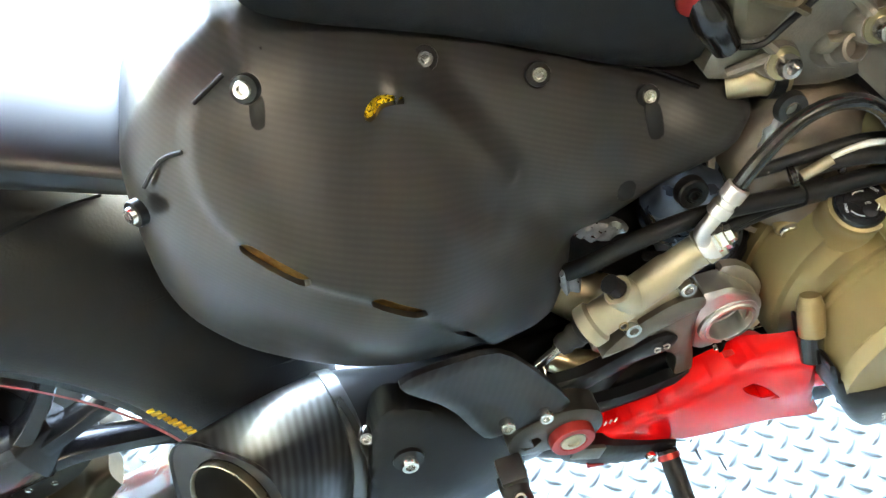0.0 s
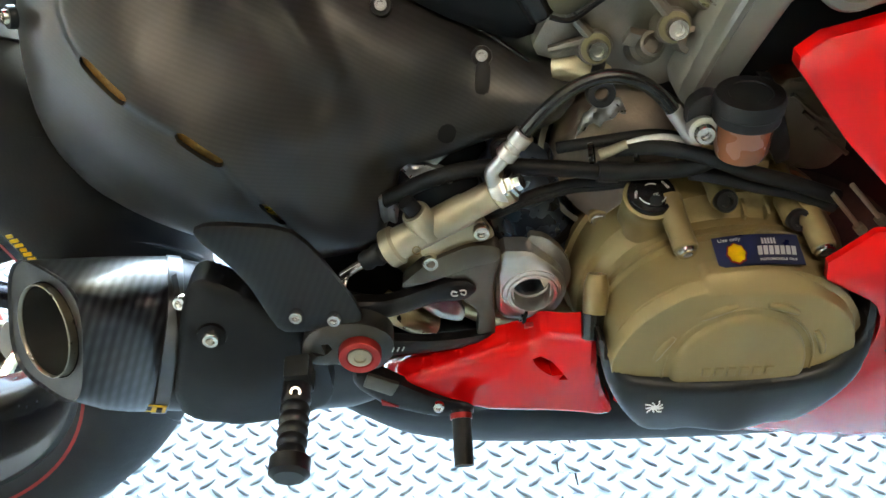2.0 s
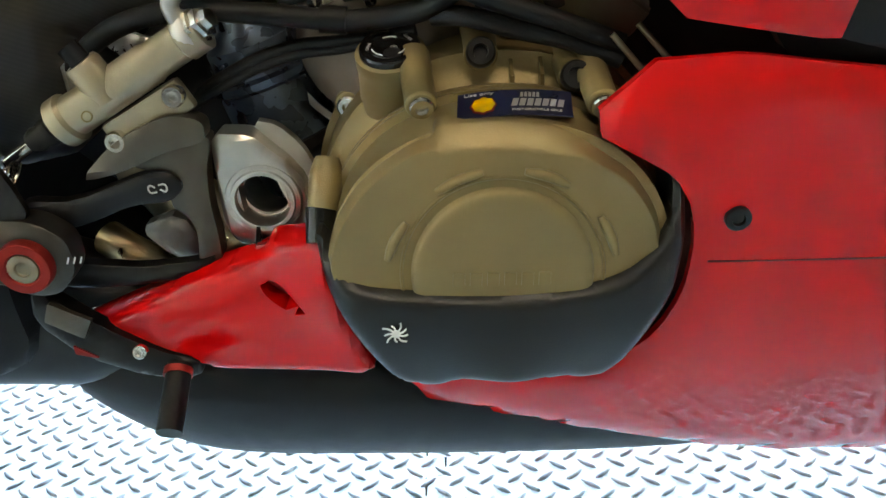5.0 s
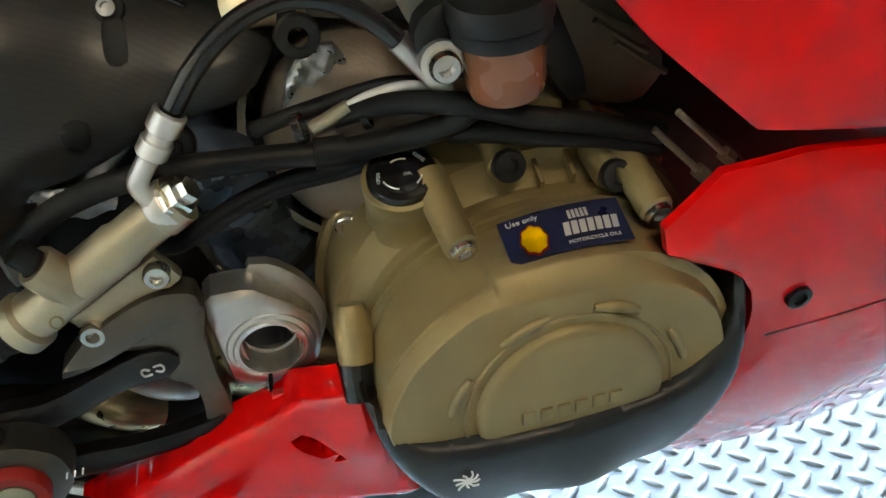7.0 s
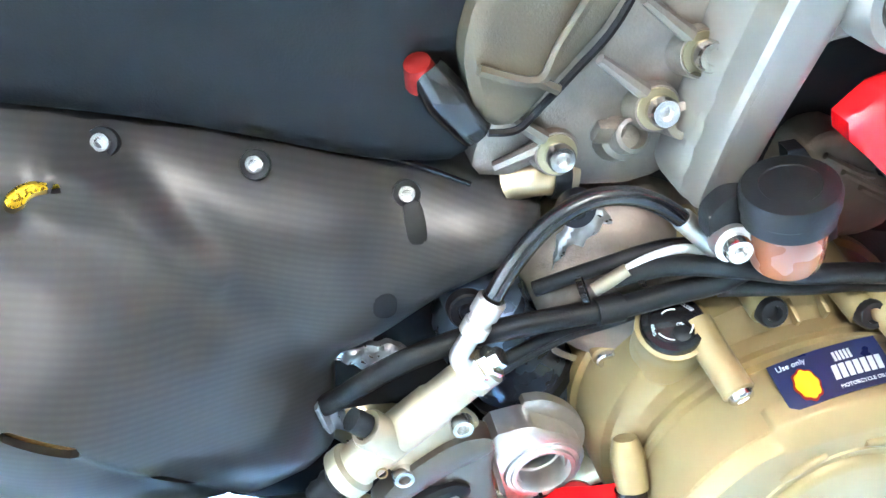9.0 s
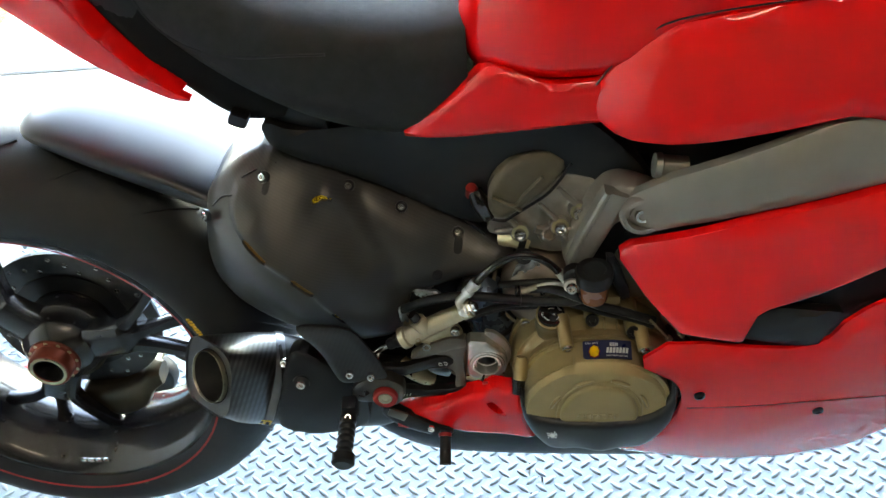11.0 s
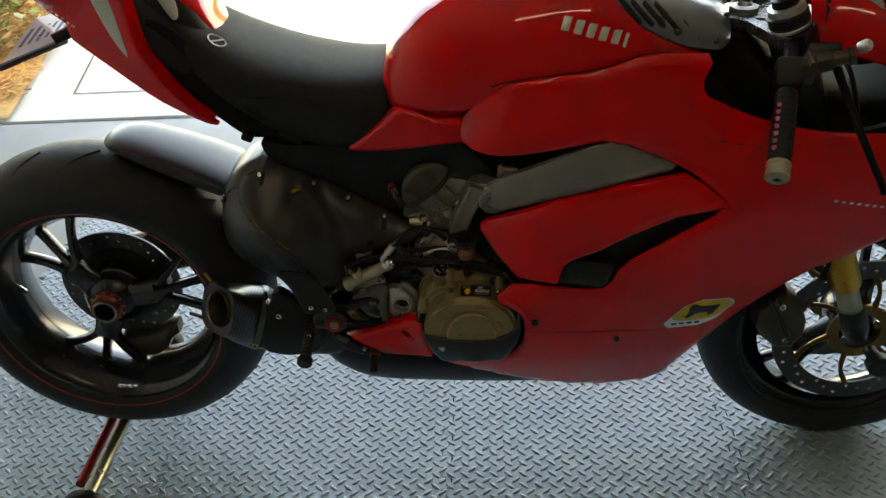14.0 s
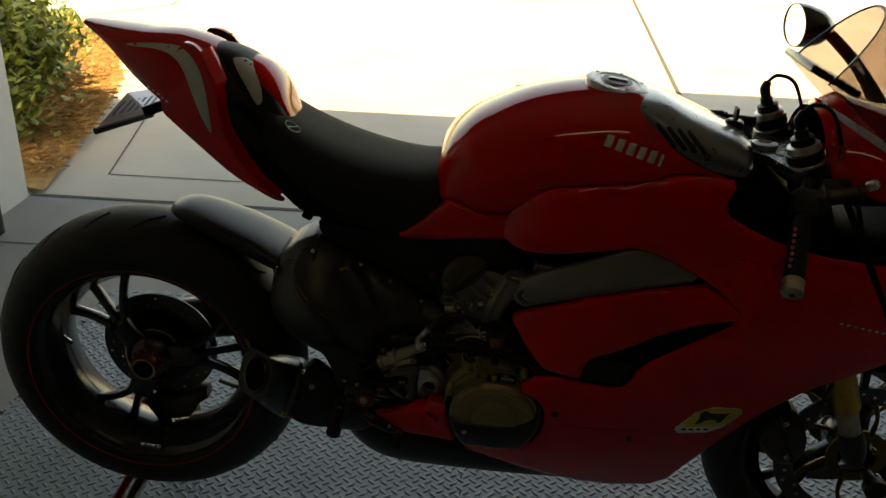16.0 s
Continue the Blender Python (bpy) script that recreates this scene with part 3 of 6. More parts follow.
def cov(x, z):
    """Heat cover: a bowl with a stepped outer band, a tunnel and a fold between them."""
    y = cov_base(x, z)
    d, s = along(x, z, BULGE)
    y = y + 0.0055 * np.clip(0.5 + d * s / 0.007, 0, 1)
    for line, width, depth in (([(.466, .655), (.484, .618), (.499, .580), (.508, .54)], .014, .006), ([(.440, .6736), (.4501, .6651), (.4607, .6499), (.4708, .6321), (.4839, .6098)], .0065, -.0050), ([(.426, .662), (.440, .648), (.456, .622), (.468, .598)], .011, .0060)):
        d, s = along(x, z, line)
        y = y + depth * np.exp(-(d / width) ** 2)
    return y


HEAT = [(.300, .679), (.316, .697), (.338, .714), (.375, .726), (.412, .72), (.443, .70), (.483, .67), (.512, .65), (.544, .63), (.576, .612), (.604, .60), (.632, .585), (.640, .569), (.623, .552), (.591, .548), (.577, .546), (.543, .536), (.516, .534), (.510, .515), (.495, .468), (.438, .458), (.381, .488), (.332, .512), (.300, .533), (.286, .560), (.283, .578), (.284, .602), (.290, .635), (.295, .660)]


def slot(a, b, w):
    """Outline of a rounded slot from a to b."""
    a, b = np.array(a, float), np.array(b, float)
    d = (b - a) / np.linalg.norm(b - a)
    q = np.array((-d[1], d[0]))
    return [a - d * w * 0.6 + q * w * 0.6, a - d * w * 0.6 - q * w * 0.6, a - q * w, b - q * w, b + d * w * 0.6 - q * w * 0.6, b + d * w * 0.6 + q * w * 0.6, b + q * w, a + q * w]


SLOTS = [slot((.3480, .6482), (.3680, .6305), .0048), slot((.3965, .6082), (.4152, .5898), .0044), slot((.4310, .5490), (.4372, .5270), .0036),
         [(.4200, .6735), (.4263, .6757), (.4354, .6739), (.4443, .6685), (.4443, .6655), (.4349, .6688), (.4284, .6692), (.4243, .6660), (.4202, .6690)]]
cover = part("exhaust_cover", panel(HEAT, cov, step=0.0020, edge=0.03, thick=0.07, soft=1, holes=SLOTS), CARBON_MATT, bike, "matt carbon exhaust heat cover with slots")
for cx, cz in ((.431, .6715), (.434, .538)):
    part("heat_foil", panel([(cx - .018, cz + .006), (cx + .016, cz + .010), (cx + .018, cz - .008), (cx - .016, cz - .012)], lambda x, z: cov(x, z) + 0.0035, step=0.004, thick=0.004), HEAT_WRAP, cover, "crumpled gold heat foil under the cover")
COPPER_FOIL = material("brown_heat_foil", (.34, .17, .045), .36, .6, .35, 260, bump=.8, bump_scale=180)
for a, b, w in (((.3480, .6482), (.3680, .6305), .0060), ((.3965, .6082), (.4152, .5898), .0056), ((.4310, .5490), (.4372, .5270), .0048)):
    part("slot_foil", panel(slot(a, b, w), lambda x, z: cov(x, z) + .0045, step=.0018, edge=.0006, thick=.002), COPPER_FOIL, cover, "brown foil showing in a slot")
for line in (((.311, .675), (.324, .686), (.336, .689)), ((.349, .705), (.366, .711))):
    part("cover_seam", tube([(x, float(cov(x, z)) - .0002, z) for x, z in line], .0011, 6, 4), BLACK_PLASTIC, cover)
part("cover_lip", tube([(x, float(cov(x, z)) + dy, z) for x, z, dy in ((.385, .712, .006), (.42, .704, .010), (.458, .684, .006), (.514, .653, .005), (.575, .614, .006), (.606, .594, .008))], .0014, 6, 5), BLACK_GLOSS, cover)
for o in (slot((.5465, .562), (.5505, .5605), .0062), slot((.5755, .595), (.5735, .584), .0050), slot((.3765, .699), (.3735, .6915), .0036)):
    part("recess", panel(o, lambda x, z: cov(x, z) - .0006, step=.003, edge=.001, thick=.002), BLACK_PLASTIC, cover)
for p, ax in (((.373, -.101, .706), (-.3, -.8, .5)), ((.458, -.075, .672), (0, -.85, .5)), ((.514, -.077, .641), (0, -.85, .5)), ((.575, -.077, .601), (0, -.85, .5)), ((.302, -.112, .667), (-.7, -.6, .3))):
    bolt(cover, p, ax, 0.0045, 0.003)
    part("washer", lathe([(.003, .0004), (.0066, .0004), (.007, -.001), (.007, -.004)], p, ax, 18), BLACK_METAL, cover)
part("hugger", hull([(.078, .738, .022, .007, .008), (.092, .741, .042, .011, .018), (.12, .739, .056, .013, .030), (.17, .723, .068, .014, .040), (.26, .684, .078, .015, .045), (.35, .632, .082, .014, .03), (.45, .575, .075, .012, .025)], 28, 5, 2.15), material("satin_black_mudguard", (.016, .017, .021), .37, 0.0, .15, 20, spec=.5), bike, "satin black rear mudguard")
part("belly_pan", hull([(.425, .322, .09, .02, .045, .3), (.455, .312, .110, .03, .082, .35), (.52, .305, .125, .05, .108, .30), (.65, .295, .132, .05, .103, .25), (.85, .275, .126, .05, .080, .15), (1.0, .250, .104, .04, .046, .2), (1.07, .240, .05, .03, .03, .3)], 28, 5, 2.6), BLACK_PLASTIC, bike, "black belly pan")
LOW = [(.474, .376), (.518, .395), (.560, .413), (.588, .421), (.598, .424), (.604, .433), (.620, .437), (.637, .446), (.640, .407), (.645, .380), (.656, .351), (.60, .350), (.556, .352), (.515, .364)]
LOW_SLOT = [(.595, .4145), (.609, .4125), (.622, .3935), (.618, .3905), (.598, .4035)]
low_y = surf([(.48, .378, -.155), (.54, .410, -.162), (.600, .430, -.165), (.60, .419, -.166), (.624, .408, -.180), (.637, .446, -.186), (.645, .35, -.176), (.625, .375, -.172), (.58, .36, -.166), (.58, .395, -.168), (.52, .37, -.158)])
both("lower_panel", LOW, low_y, RED, bike, "red lower side panel", soft=1, thick=.02, step=.004, holes=[LOW_SLOT])
part("slot_back", panel([(.590, .428), (.630, .424), (.630, .390), (.592, .402)], lambda x, z: low_y(x, z) + .010, thick=.004), RED_SATIN, bike)
# ---- the motorcycle: engine and exhaust ----
def ell(y, rx, rz, n=56, c=(.7248, .428), p=2.2, low_end=.70):
    out = []
    for k in range(n):
        a = 2 * math.pi * k / n
        low = low_end if math.sin(a) < 0 else 1.0
        out.append(Vector((c[0] + rx * math.copysign(abs(math.cos(a)) ** (2 / p), math.cos(a)), y, c[1] + rz * low * math.copysign(abs(math.sin(a)) ** (2 / p), math.sin(a)))))
    return out


crank = part("crankcase", hull([(.630, .44, .07, .03, .05), (.645, .44, .095, .055, .08), (.66, .45, .105, .07, .11), (.75, .45, .11, .075, .14), (.84, .43, .105, .07, .13), (.90, .40, .085, .05, .1), (.92, .4, .06, .03, .06)], 36, 4, 4), material("dark_cast_metal", (.07, .062, .052), .5, .5, .2, 40, bump=.3, bump_scale=700), bike, "dark cast engine crankcase")
clutch = part("clutch_cover", loft([ell(-.070, .0966, .096), ell(-.134, .0956, .094), ell(-.138, .0936, .0925), ell(-.139, .0891, .0865), ell(-.146, .0846, .0778), ell(-.168, .0838, .0766), ell(-.196, .0831, .0752), ell(-.199, .0766, .070)]), BRONZE, bike, "bronze painted clutch cover")
for y in (-.1565, -.1635):
    part("cover_rib", loft([ell(y + .0020, .0836, .0764, 96), ell(y + .0009, .0873, .0808, 96), ell(y - .0009, .0871, .0806, 96), ell(y - .0020, .0834, .0762, 96)], caps=False), BRONZE, clutch)
part("flange", loft([ell(-.098, .0961, .095, 72), ell(-.099, .1001, .0985, 72), ell(-.106, .1001, .0985, 72), ell(-.107, .0961, .095, 72)], caps=False), BRONZE, clutch)
PLATE_REAR = rounded([(.6395, .435), (.645, .455), (.657, .4745), (.672, .4875), (.688, .4965), (.6965, .4985), (.699, .5042), (.708, .5045), (.728, .5045), (.748, .5015), (.757, .498), (.768, .491), (.788, .476), (.800, .456), (.8045, .43), (.803, .40), (.77, .375), (.69, .375), (.65, .395)], 2)
PLATE_FRONT = rounded([(.6420, .435), (.6475, .454), (.659, .4725), (.6735, .485), (.688, .4940), (.6975, .4955), (.7015, .4930), (.709, .4935), (.728, .4925), (.746, .490), (.757, .4885), (.767, .486), (.786, .473), (.7975, .4545), (.8015, .43), (.800, .402), (.768, .378), (.692, .378), (.653, .397)], 2)
rings = []
for y, f, grow in ((-.186, 0, 0), (-.1965, 0, 0), (-.1985, .08, 0), (-.2040, .86, 0), (-.2050, .97, 0), (-.2054, 1.12, 0)):
    rings.append([Vector((p[0] + (q[0] - p[0]) * f, y, p[1] + (q[1] - p[1]) * f)) for p, q in zip(PLATE_REAR, PLATE_FRONT)])
part("face_plate", loft(rings), BRONZE, clutch)
DISC_C = (.7255, .4285)
part("centre_disc", loft([ell(-.2040, .0445, .0470, 72, DISC_C, 2, 1), ell(-.2075, .0435, .0460, 72, DISC_C, 2, 1), ell(-.2092, .0415, .0440, 72, DISC_C, 2, 1), ell(-.2096, .0385, .0410, 72, DISC_C, 2, 1)]), BRONZE, clutch)
part("disc_bead", loft([ell(-.2050, .0500, .0525, 72, DISC_C, 2, 1), ell(-.2064, .0492, .0517, 72, DISC_C, 2, 1), ell(-.2064, .0484, .0509, 72, DISC_C, 2, 1), ell(-.2050, .0476, .0501, 72, DISC_C, 2, 1)], caps=False), BRONZE, clutch)
for (ax, az), (bx, bz) in (((.697, .4745), (.719, .4830)), ((.738, .4820), (.758, .4735)), ((.772, .457), (.780, .436)), ((.682, .460), (.671, .441))):
    mid = Vector(((ax + bx) / 2, 0, (az + bz) / 2))
    out = (mid - Vector((DISC_C[0], 0, DISC_C[1]))).normalized()
    mid += out * .0012
    part("raised_slot", tube([(ax, -.2056, az), (mid.x, -.2058, mid.z), (bx, -.2056, bz)], [.0016, .0026, .0026, .0016], 10, 5), BRONZE, clutch)
for k in range(6):
    part("emblem_letter", box((.0058, .0022, .0072), pose(.7045 + k * .0082, -.2098, .4300 - .0004 * k, 0, 4, 0), .0006), BRONZE, clutch)
part("lug", tube([(.6410, -.158, .477), (.6400, -.162, .470), (.6385, -.168, .460), (.6375, -.172, .454)], [.0060, .0086, .0086, .0080], 16, 5), BRONZE, clutch)


def long_boss(p, q, r, screw=True):
    d = Vector(p) - Vector(q)
    part("screw_boss", lathe([(r * 1.15, 0), (r * 1.05, d.length * 0.35), (r, d.length * 0.7), (r, d.length), (r * 0.9, d.length + .0008), (0, d.length + .0008)], q, d, 20), BRONZE, clutch)
    if screw:
        bolt(clutch, Vector(p) + d.normalized() * .0012, d, r * 0.78, .003)


long_boss((.692, -.176, .507), (.688, -.140, .520), .0078)
long_boss((.777, -.180, .503), (.774, -.140, .516), .0078)
long_boss((.722, -.147, .521), (.722, -.110, .526), .0085, False)
long_boss((.767, -.157, .509), (.766, -.115, .516), .0085, False)
long_boss((.650, -.115, .490), (.655, -.085, .495), .0085)
long_boss((.704, -.118, .540), (.704, -.09, .545), .0080)
for p in ((.722, -.149, .5225), (.767, -.159, .5105)):
    bolt(clutch, p, (0, -.9, .4), .0075, .005, BLACK_METAL)
for x in (.737, .752, .765):
    part("rib", box((.0022, .05, .014), pose(x, -.125, .514, 24, 0, 0), .0006), BRONZE, clutch)
part("cast_lug", box((.022, .02, .012), pose(.745, -.118, .530), .003), BRONZE, clutch)
# oil filler
CAP_UP = Vector((0, -.355, .935))
CAP_AT = pose(.677, -.140, .524, 20.8, 0, 0) @ Matrix.Scale(.8, 4)
filler = part("filler_neck", lathe([(.0205, -.050), (.0190, -.03), (.0178, -.016), (.0174, -.007), (.0180, -.006), (.0180, 0), (.0158, .0005)], (.677, -.140, .524), CAP_UP, 36), BRONZE, clutch)
cap = part("filler_cap", lathe([(.0156, -.003), (.0156, .0028), (.0148, .004), (.0120, .004), (.0116, .0035), (.0108, .0035), (.0104, .004), (0, .004)], (.677, -.140, .524), CAP_UP, 40), BLACK_GLOSS, clutch, "black oil filler cap")
part("cap_recess", lathe([(.0, .0044), (.0036, .0044), (.0044, .004)], CAP_AT @ Vector((.002, -.008, 0)), CAP_UP, 20), BLACK_PLASTIC, cap)
for a0, a1, r in ((60, 120, .0085), (200, 250, .0115), (-60, -15, .0115)):
    part("cap_mark", tube([CAP_AT @ Vector((r * math.cos(radians(a)), r * math.sin(radians(a)), .0052)) for a in np.linspace(a0, a1, 6)], .00035, 5, 3), OFF_WHITE, cap)


def lettering(text, m, width, mat, parent):
    """Flat raised lettering of the given width, centred at a placement."""
    cu = bpy.data.curves.new("lettering", "FONT")
    cu.body, cu.size, cu.extrude, cu.align_x, cu.align_y = text, 1.0, 0.02, "CENTER", "CENTER"
    ob = new("lettering_tmp", cu)
    me = bpy.data.meshes.new_from_object(ob.evaluated_get(bpy.context.evaluated_depsgraph_get()))
    bpy.data.objects.remove(ob)
    xs = [q.co.x for q in me.vertices]
    me.transform(m @ Matrix.Scale(width / (max(xs) - min(xs)), 4))
    me.materials.append(mat)
    out = new("lettering", me)
    out.parent = parent


for text, x, y, turn, w in (("OPEN", -.0130, -.001, 78, .0070), ("OIL", .003, -.0025, 0, .0045), ("CLOSE", .0115, .0065, -58, .0080)):
    lettering(text, CAP_AT @ pose(x, y, .0053, 0, 0, turn), w, OFF_WHITE, cap)
# oil sticker on the top of the cover
TL, TR, BR, BL = Vector((.7095, -.1685, .5072)), Vector((.7635, -.1685, .5050)), Vector((.7615, -.1935, .5015)), Vector((.7085, -.1935, .5035))


def on_sticker(u, v, h=0.0008):
    top, bot = TL.lerp(TR, u), BL.lerp(BR, u)
    bow = 0.0022 * (1 - (2 * u - 1) ** 2)
    return top.lerp(bot, v) + Vector((0, 0, bow + h))


def sticker_patch(poly, h, nu=1):
    bm = bmesh.new()
    bm.faces.new([bm.verts.new(on_sticker(u, v, h)) for u, v in poly])
    bmesh.ops.solidify(bm, geom=list(bm.faces), thickness=0.0003)
    return bm


bm = loft([[on_sticker(u, v, 0.0006) for v in (0, 0.33, 0.66, 1)] + [on_sticker(u, v, 0.0) for v in (1, 0.66, 0.33, 0)] for u in np.linspace(0, 1, 12)])
label = part("oil_sticker", bm, NAVY, clutch, "navy oil label with orange emblem and white lettering")
em = [(.23 + .115 * math.cos(a) * (1 + .06 * math.cos(8 * a)), .62 + .34 * math.sin(a) * (1 + .06 * math.cos(8 * a))) for a in [2 * math.pi * k / 40 for k in range(40)]]
part("emblem_rim", sticker_patch(em, .0011), SIGNAL_RED, label)
part("emblem", sticker_patch([(.23 + (u - .23) * .86, .62 + (v - .62) * .86) for u, v in em], .0015), YELLOW, label)


def word(text, u, v, w, size, mat, parent, shear=0.0, bold=0.0):
    """Raised lettering laid on the sticker."""
    cu = bpy.data.curves.new("lettering", "FONT")
    cu.body, cu.size, cu.extrude, cu.shear, cu.offset = text, size, 0.00012, shear, bold
    ob = new("lettering_tmp", cu)
    me = bpy.data.meshes.new_from_object(ob.evaluated_get(bpy.context.evaluated_depsgraph_get()))
    bpy.data.objects.remove(ob)
    xs = [q.co.x for q in me.vertices]
    k = w / (max(xs) - min(xs))
    o, ux, uy = on_sticker(u, v, .0013), (TR - TL).normalized(), (TL - BL).normalized()
    for q in me.vertices:
        q.co = on_sticker(u + (q.co.x - min(xs)) * k / (TR - TL).length, v - q.co.y * k / (TL - BL).length, .0011 + (0.0002 if q.co.z > 0 else 0))
    me.materials.append(mat)
    out = new("lettering", me)
    out.parent = parent
    return out


word("Use only", .06, .20, .014, .004, OFF_WHITE, label)
word("MOTORCYCLE OILS", .48, .90, .023, .003, OFF_WHITE, label)
for k in range(7):
    u0 = .47 + k * .066
    part("brand_block", sticker_patch([(u0 + .02, .42), (u0 + .072, .42), (u0 + .052, .72), (u0, .72)], .0012), OFF_WHITE, label)
for k in range(5):
    u0 = .55 + k * .035
    part("brand_block", sticker_patch([(u0 + .005, .16), (u0 + .03, .16), (u0 + .026, .36), (u0, .36)], .0012), OFF_WHITE, label)

# black guard over the lower half of the cover
GUARD_BLACK = material("satin_black_guard", (.010, .0105, .011), .36, 0.0, .2, 30, bump=.1, bump_scale=900)
GUARD = [(.6355, .457), (.644, .441), (.654, .4275), (.69, .4220), (.728, .4190), (.765, .4200), (.785, .4265), (.799, .438), (.8065, .450), (.8075, .464), (.8065, .476), (.8130, .464), (.8135, .440), (.808, .412), (.792, .380), (.779, .361), (.765, .358), (.752, .364), (.702, .365), (.688, .358), (.668, .364), (.652, .394), (.639, .426)]
guard = part("cover_guard", panel(GUARD, surf([(.655, .42, -.2120), (.795, .42, -.2120), (.728, .41, -.2145), (.728, .37, -.2125), (.638, .445, -.200), (.810, .445, -.205), (.81, .472, -.200), (.665, .37, -.203), (.785, .37, -.203), (.70, .360, -.200), (.76, .360, -.200)]), step=.003, edge=.007, thick=.045, soft=2), GUARD_BLACK, bike, "black plastic engine cover guard")
for a in range(9):
    q, r = radians(40 * a + 15), .0075 if a % 2 else .0058
    part("guard_badge", tube([(.672, -.2146, .4045), (.672 + .6 * r * math.cos(q), -.2148, .4045 + .55 * r * math.sin(q)), (.672 + r * math.cos(q + .25), -.2143, .4045 + .85 * r * math.sin(q + .25))], .00050, 6, 3), OFF_WHITE, guard)
part("guard_badge", lathe([(0, .0006), (.0020, .0005), (.0024, 0)], (.672, -.2146, .4045), (0, -1, 0), 14), OFF_WHITE, guard)
bolt(guard, (.651, -.196, .408), (-.3, -.9, 0), .005, .003, BLACK_METAL)

# round casings and cylinder head behind the hoses
part("generator_casing", lathe([(.0, -.03), (.022, -.029), (.04, -.022), (.050, -.008), (.052, .02)], (.672, -.085, .522), (0, 1, -.35), 40), material("brown_cast_casing", (.24, .19, .15), .5, .35, .15, 40, bump=.25, bump_scale=700), bike, "brown cast engine casing")
part("casing_rim", lathe([(.056, -.006), (.060, -.005), (.061, .02)], (.670, -.080, .522), (0, 1, -.35), 40), CAST, bike)
HEAD = [(.606, .600), (.618, .624), (.640, .645), (.668, .672), (.70, .685), (.735, .68), (.745, .655), (.735, .62), (.715, .59), (.685, .575), (.655, .580), (.630, .592)]
head = part("cylinder_head", panel(HEAD, surf([(.61, .60, -.080), (.65, .61, -.086), (.69, .63, -.100), (.72, .66, -.105), (.66, .66, -.09), (.70, .59, -.098)]), step=.007, edge=.006, thick=.05, soft=1), CAST, bike, "cast aluminium cylinder head")
HCOV = [(.612, .650), (.613, .672), (.622, .692), (.640, .710), (.675, .718), (.700, .700), (.677, .668), (.655, .652), (.640, .640), (.628, .633), (.618, .636)]
hc = part("head_cover", panel(HCOV, lambda x, z: np.full(np.shape(x), -.103), step=.005, edge=.007, thick=.04, soft=1), HEAD_BRONZE, bike, "bronze painted cylinder head cover")
part("cover_bead", tube([(.617, -.107, .668), (.640, -.107, .655), (.652, -.107, .668), (.672, -.107, .690)], .0026, 6, 5), HEAD_BRONZE, hc)
part("cover_bead", tube([(.640, -.107, .655), (.648, -.107, .648)], .0026, 6, 3), HEAD_BRONZE, hc)
part("cover_gasket", tube([(.616, -.100, .634), (.629, -.100, .631), (.642, -.100, .639), (.658, -.100, .650), (.680, -.100, .667), (.703, -.100, .70)], .0018, 6, 5), BLACK_PLASTIC, hc)
for p in ((.646, -.094, .608), (.690, -.109, .625), (.710, -.113, .647)):
    part("bolt_boss", lathe([(.0125, -.02), (.0115, -.004), (.0105, 0), (.007, 0)], p, (0, -1, .25), 22), CAST, head)
    part("washer", lathe([(.0, .001), (.0095, .001), (.0098, -.001)], p, (0, -1, .25), 22), ZINC_GOLD, head)
    bolt(head, Vector(p) + Vector((0, -.004, .001)), (0, -1, .25), .0068, .006)
    part("web", tube([Vector(p) + Vector((-.004, .004, .008)), Vector(p) + Vector((-.022, .004, .030))], [.004, .0025], 8, 3), CAST, head)
part("web", tube([(.618, -.084, .605), (.640, -.090, .612)], [.003, .004], 8, 3), CAST, head)
part("sensor", lathe([(.0115, -.02), (.0110, -.008), (.0085, -.006), (.0080, .004), (.0062, .005), (.0056, -.003), (0, -.003)], (.6775, -.1055, .6135), (.1, -.85, .5), 22), CAST, head)
part("sensor_ear", box((.014, .006, .012), pose(.6690, -.1015, .6165, 25, 20, 0), .002), CAST, head)
part("sensor_plug", lathe([(.008, -.02), (.0085, .002), (.005, .003), (.0045, -.004), (0, -.004)], (.7000, -.1120, .6170), (0, -.9, .4), 18), CAST, head)
part("stub_pipe", tube([(.626, -.072, .588), (.64, -.080, .590), (.655, -.082, .584)], [.012, .0105, .010], 16, 6), TITANIUM, bike, "heat-tinted titanium header stub")
part("clamp_band", lathe([(.0125, -.004), (.0125, .004), (.0112, .004), (.0112, -.004)], (.648, -.081, .588), (1, -.1, -.3), 20, closed=True), BLACK_METAL, bike)
part("lead_cap", lathe([(0, .013), (.006, .0115), (.0085, 0)], (.596, -.086, .660), (-.1, -.3, .9), 16), SIGNAL_RED, bike, "red plug lead cap")
part("spark_lead", tube([(.598, -.088, .666), (.603, -.092, .652), (.612, -.094, .632)], [.008, .0105, .008], 12, 5), BLACK_GLOSS, bike)

# frame arm and its pivot boss
ARM = [(.691, .592), (.693, .600), (.708, .642), (.720, .672), (.735, .695), (.752, .702), (.790, .692), (.795, .660), (.770, .648), (.752, .655), (.742, .645), (.732, .622), (.722, .590), (.716, .577), (.705, .572), (.695, .579)]
arm = part("frame_arm", panel(ARM, surf([(.70, .59, -.124), (.72, .63, -.135), (.75, .68, -.148), (.78, .67, -.156)]), step=.005, edge=.008, thick=.03, soft=2), FRAME_GREY, bike, "grey cast frame arm")
part("pivot_boss", lathe([(.0, -.002), (.012, -.002), (.0125, -.006), (.016, -.006), (.0165, .003), (.021, .003), (.023, 0), (.024, -.03)], (.769, -.162, .673), (0, -1, 0), 36), FRAME_GREY, arm)
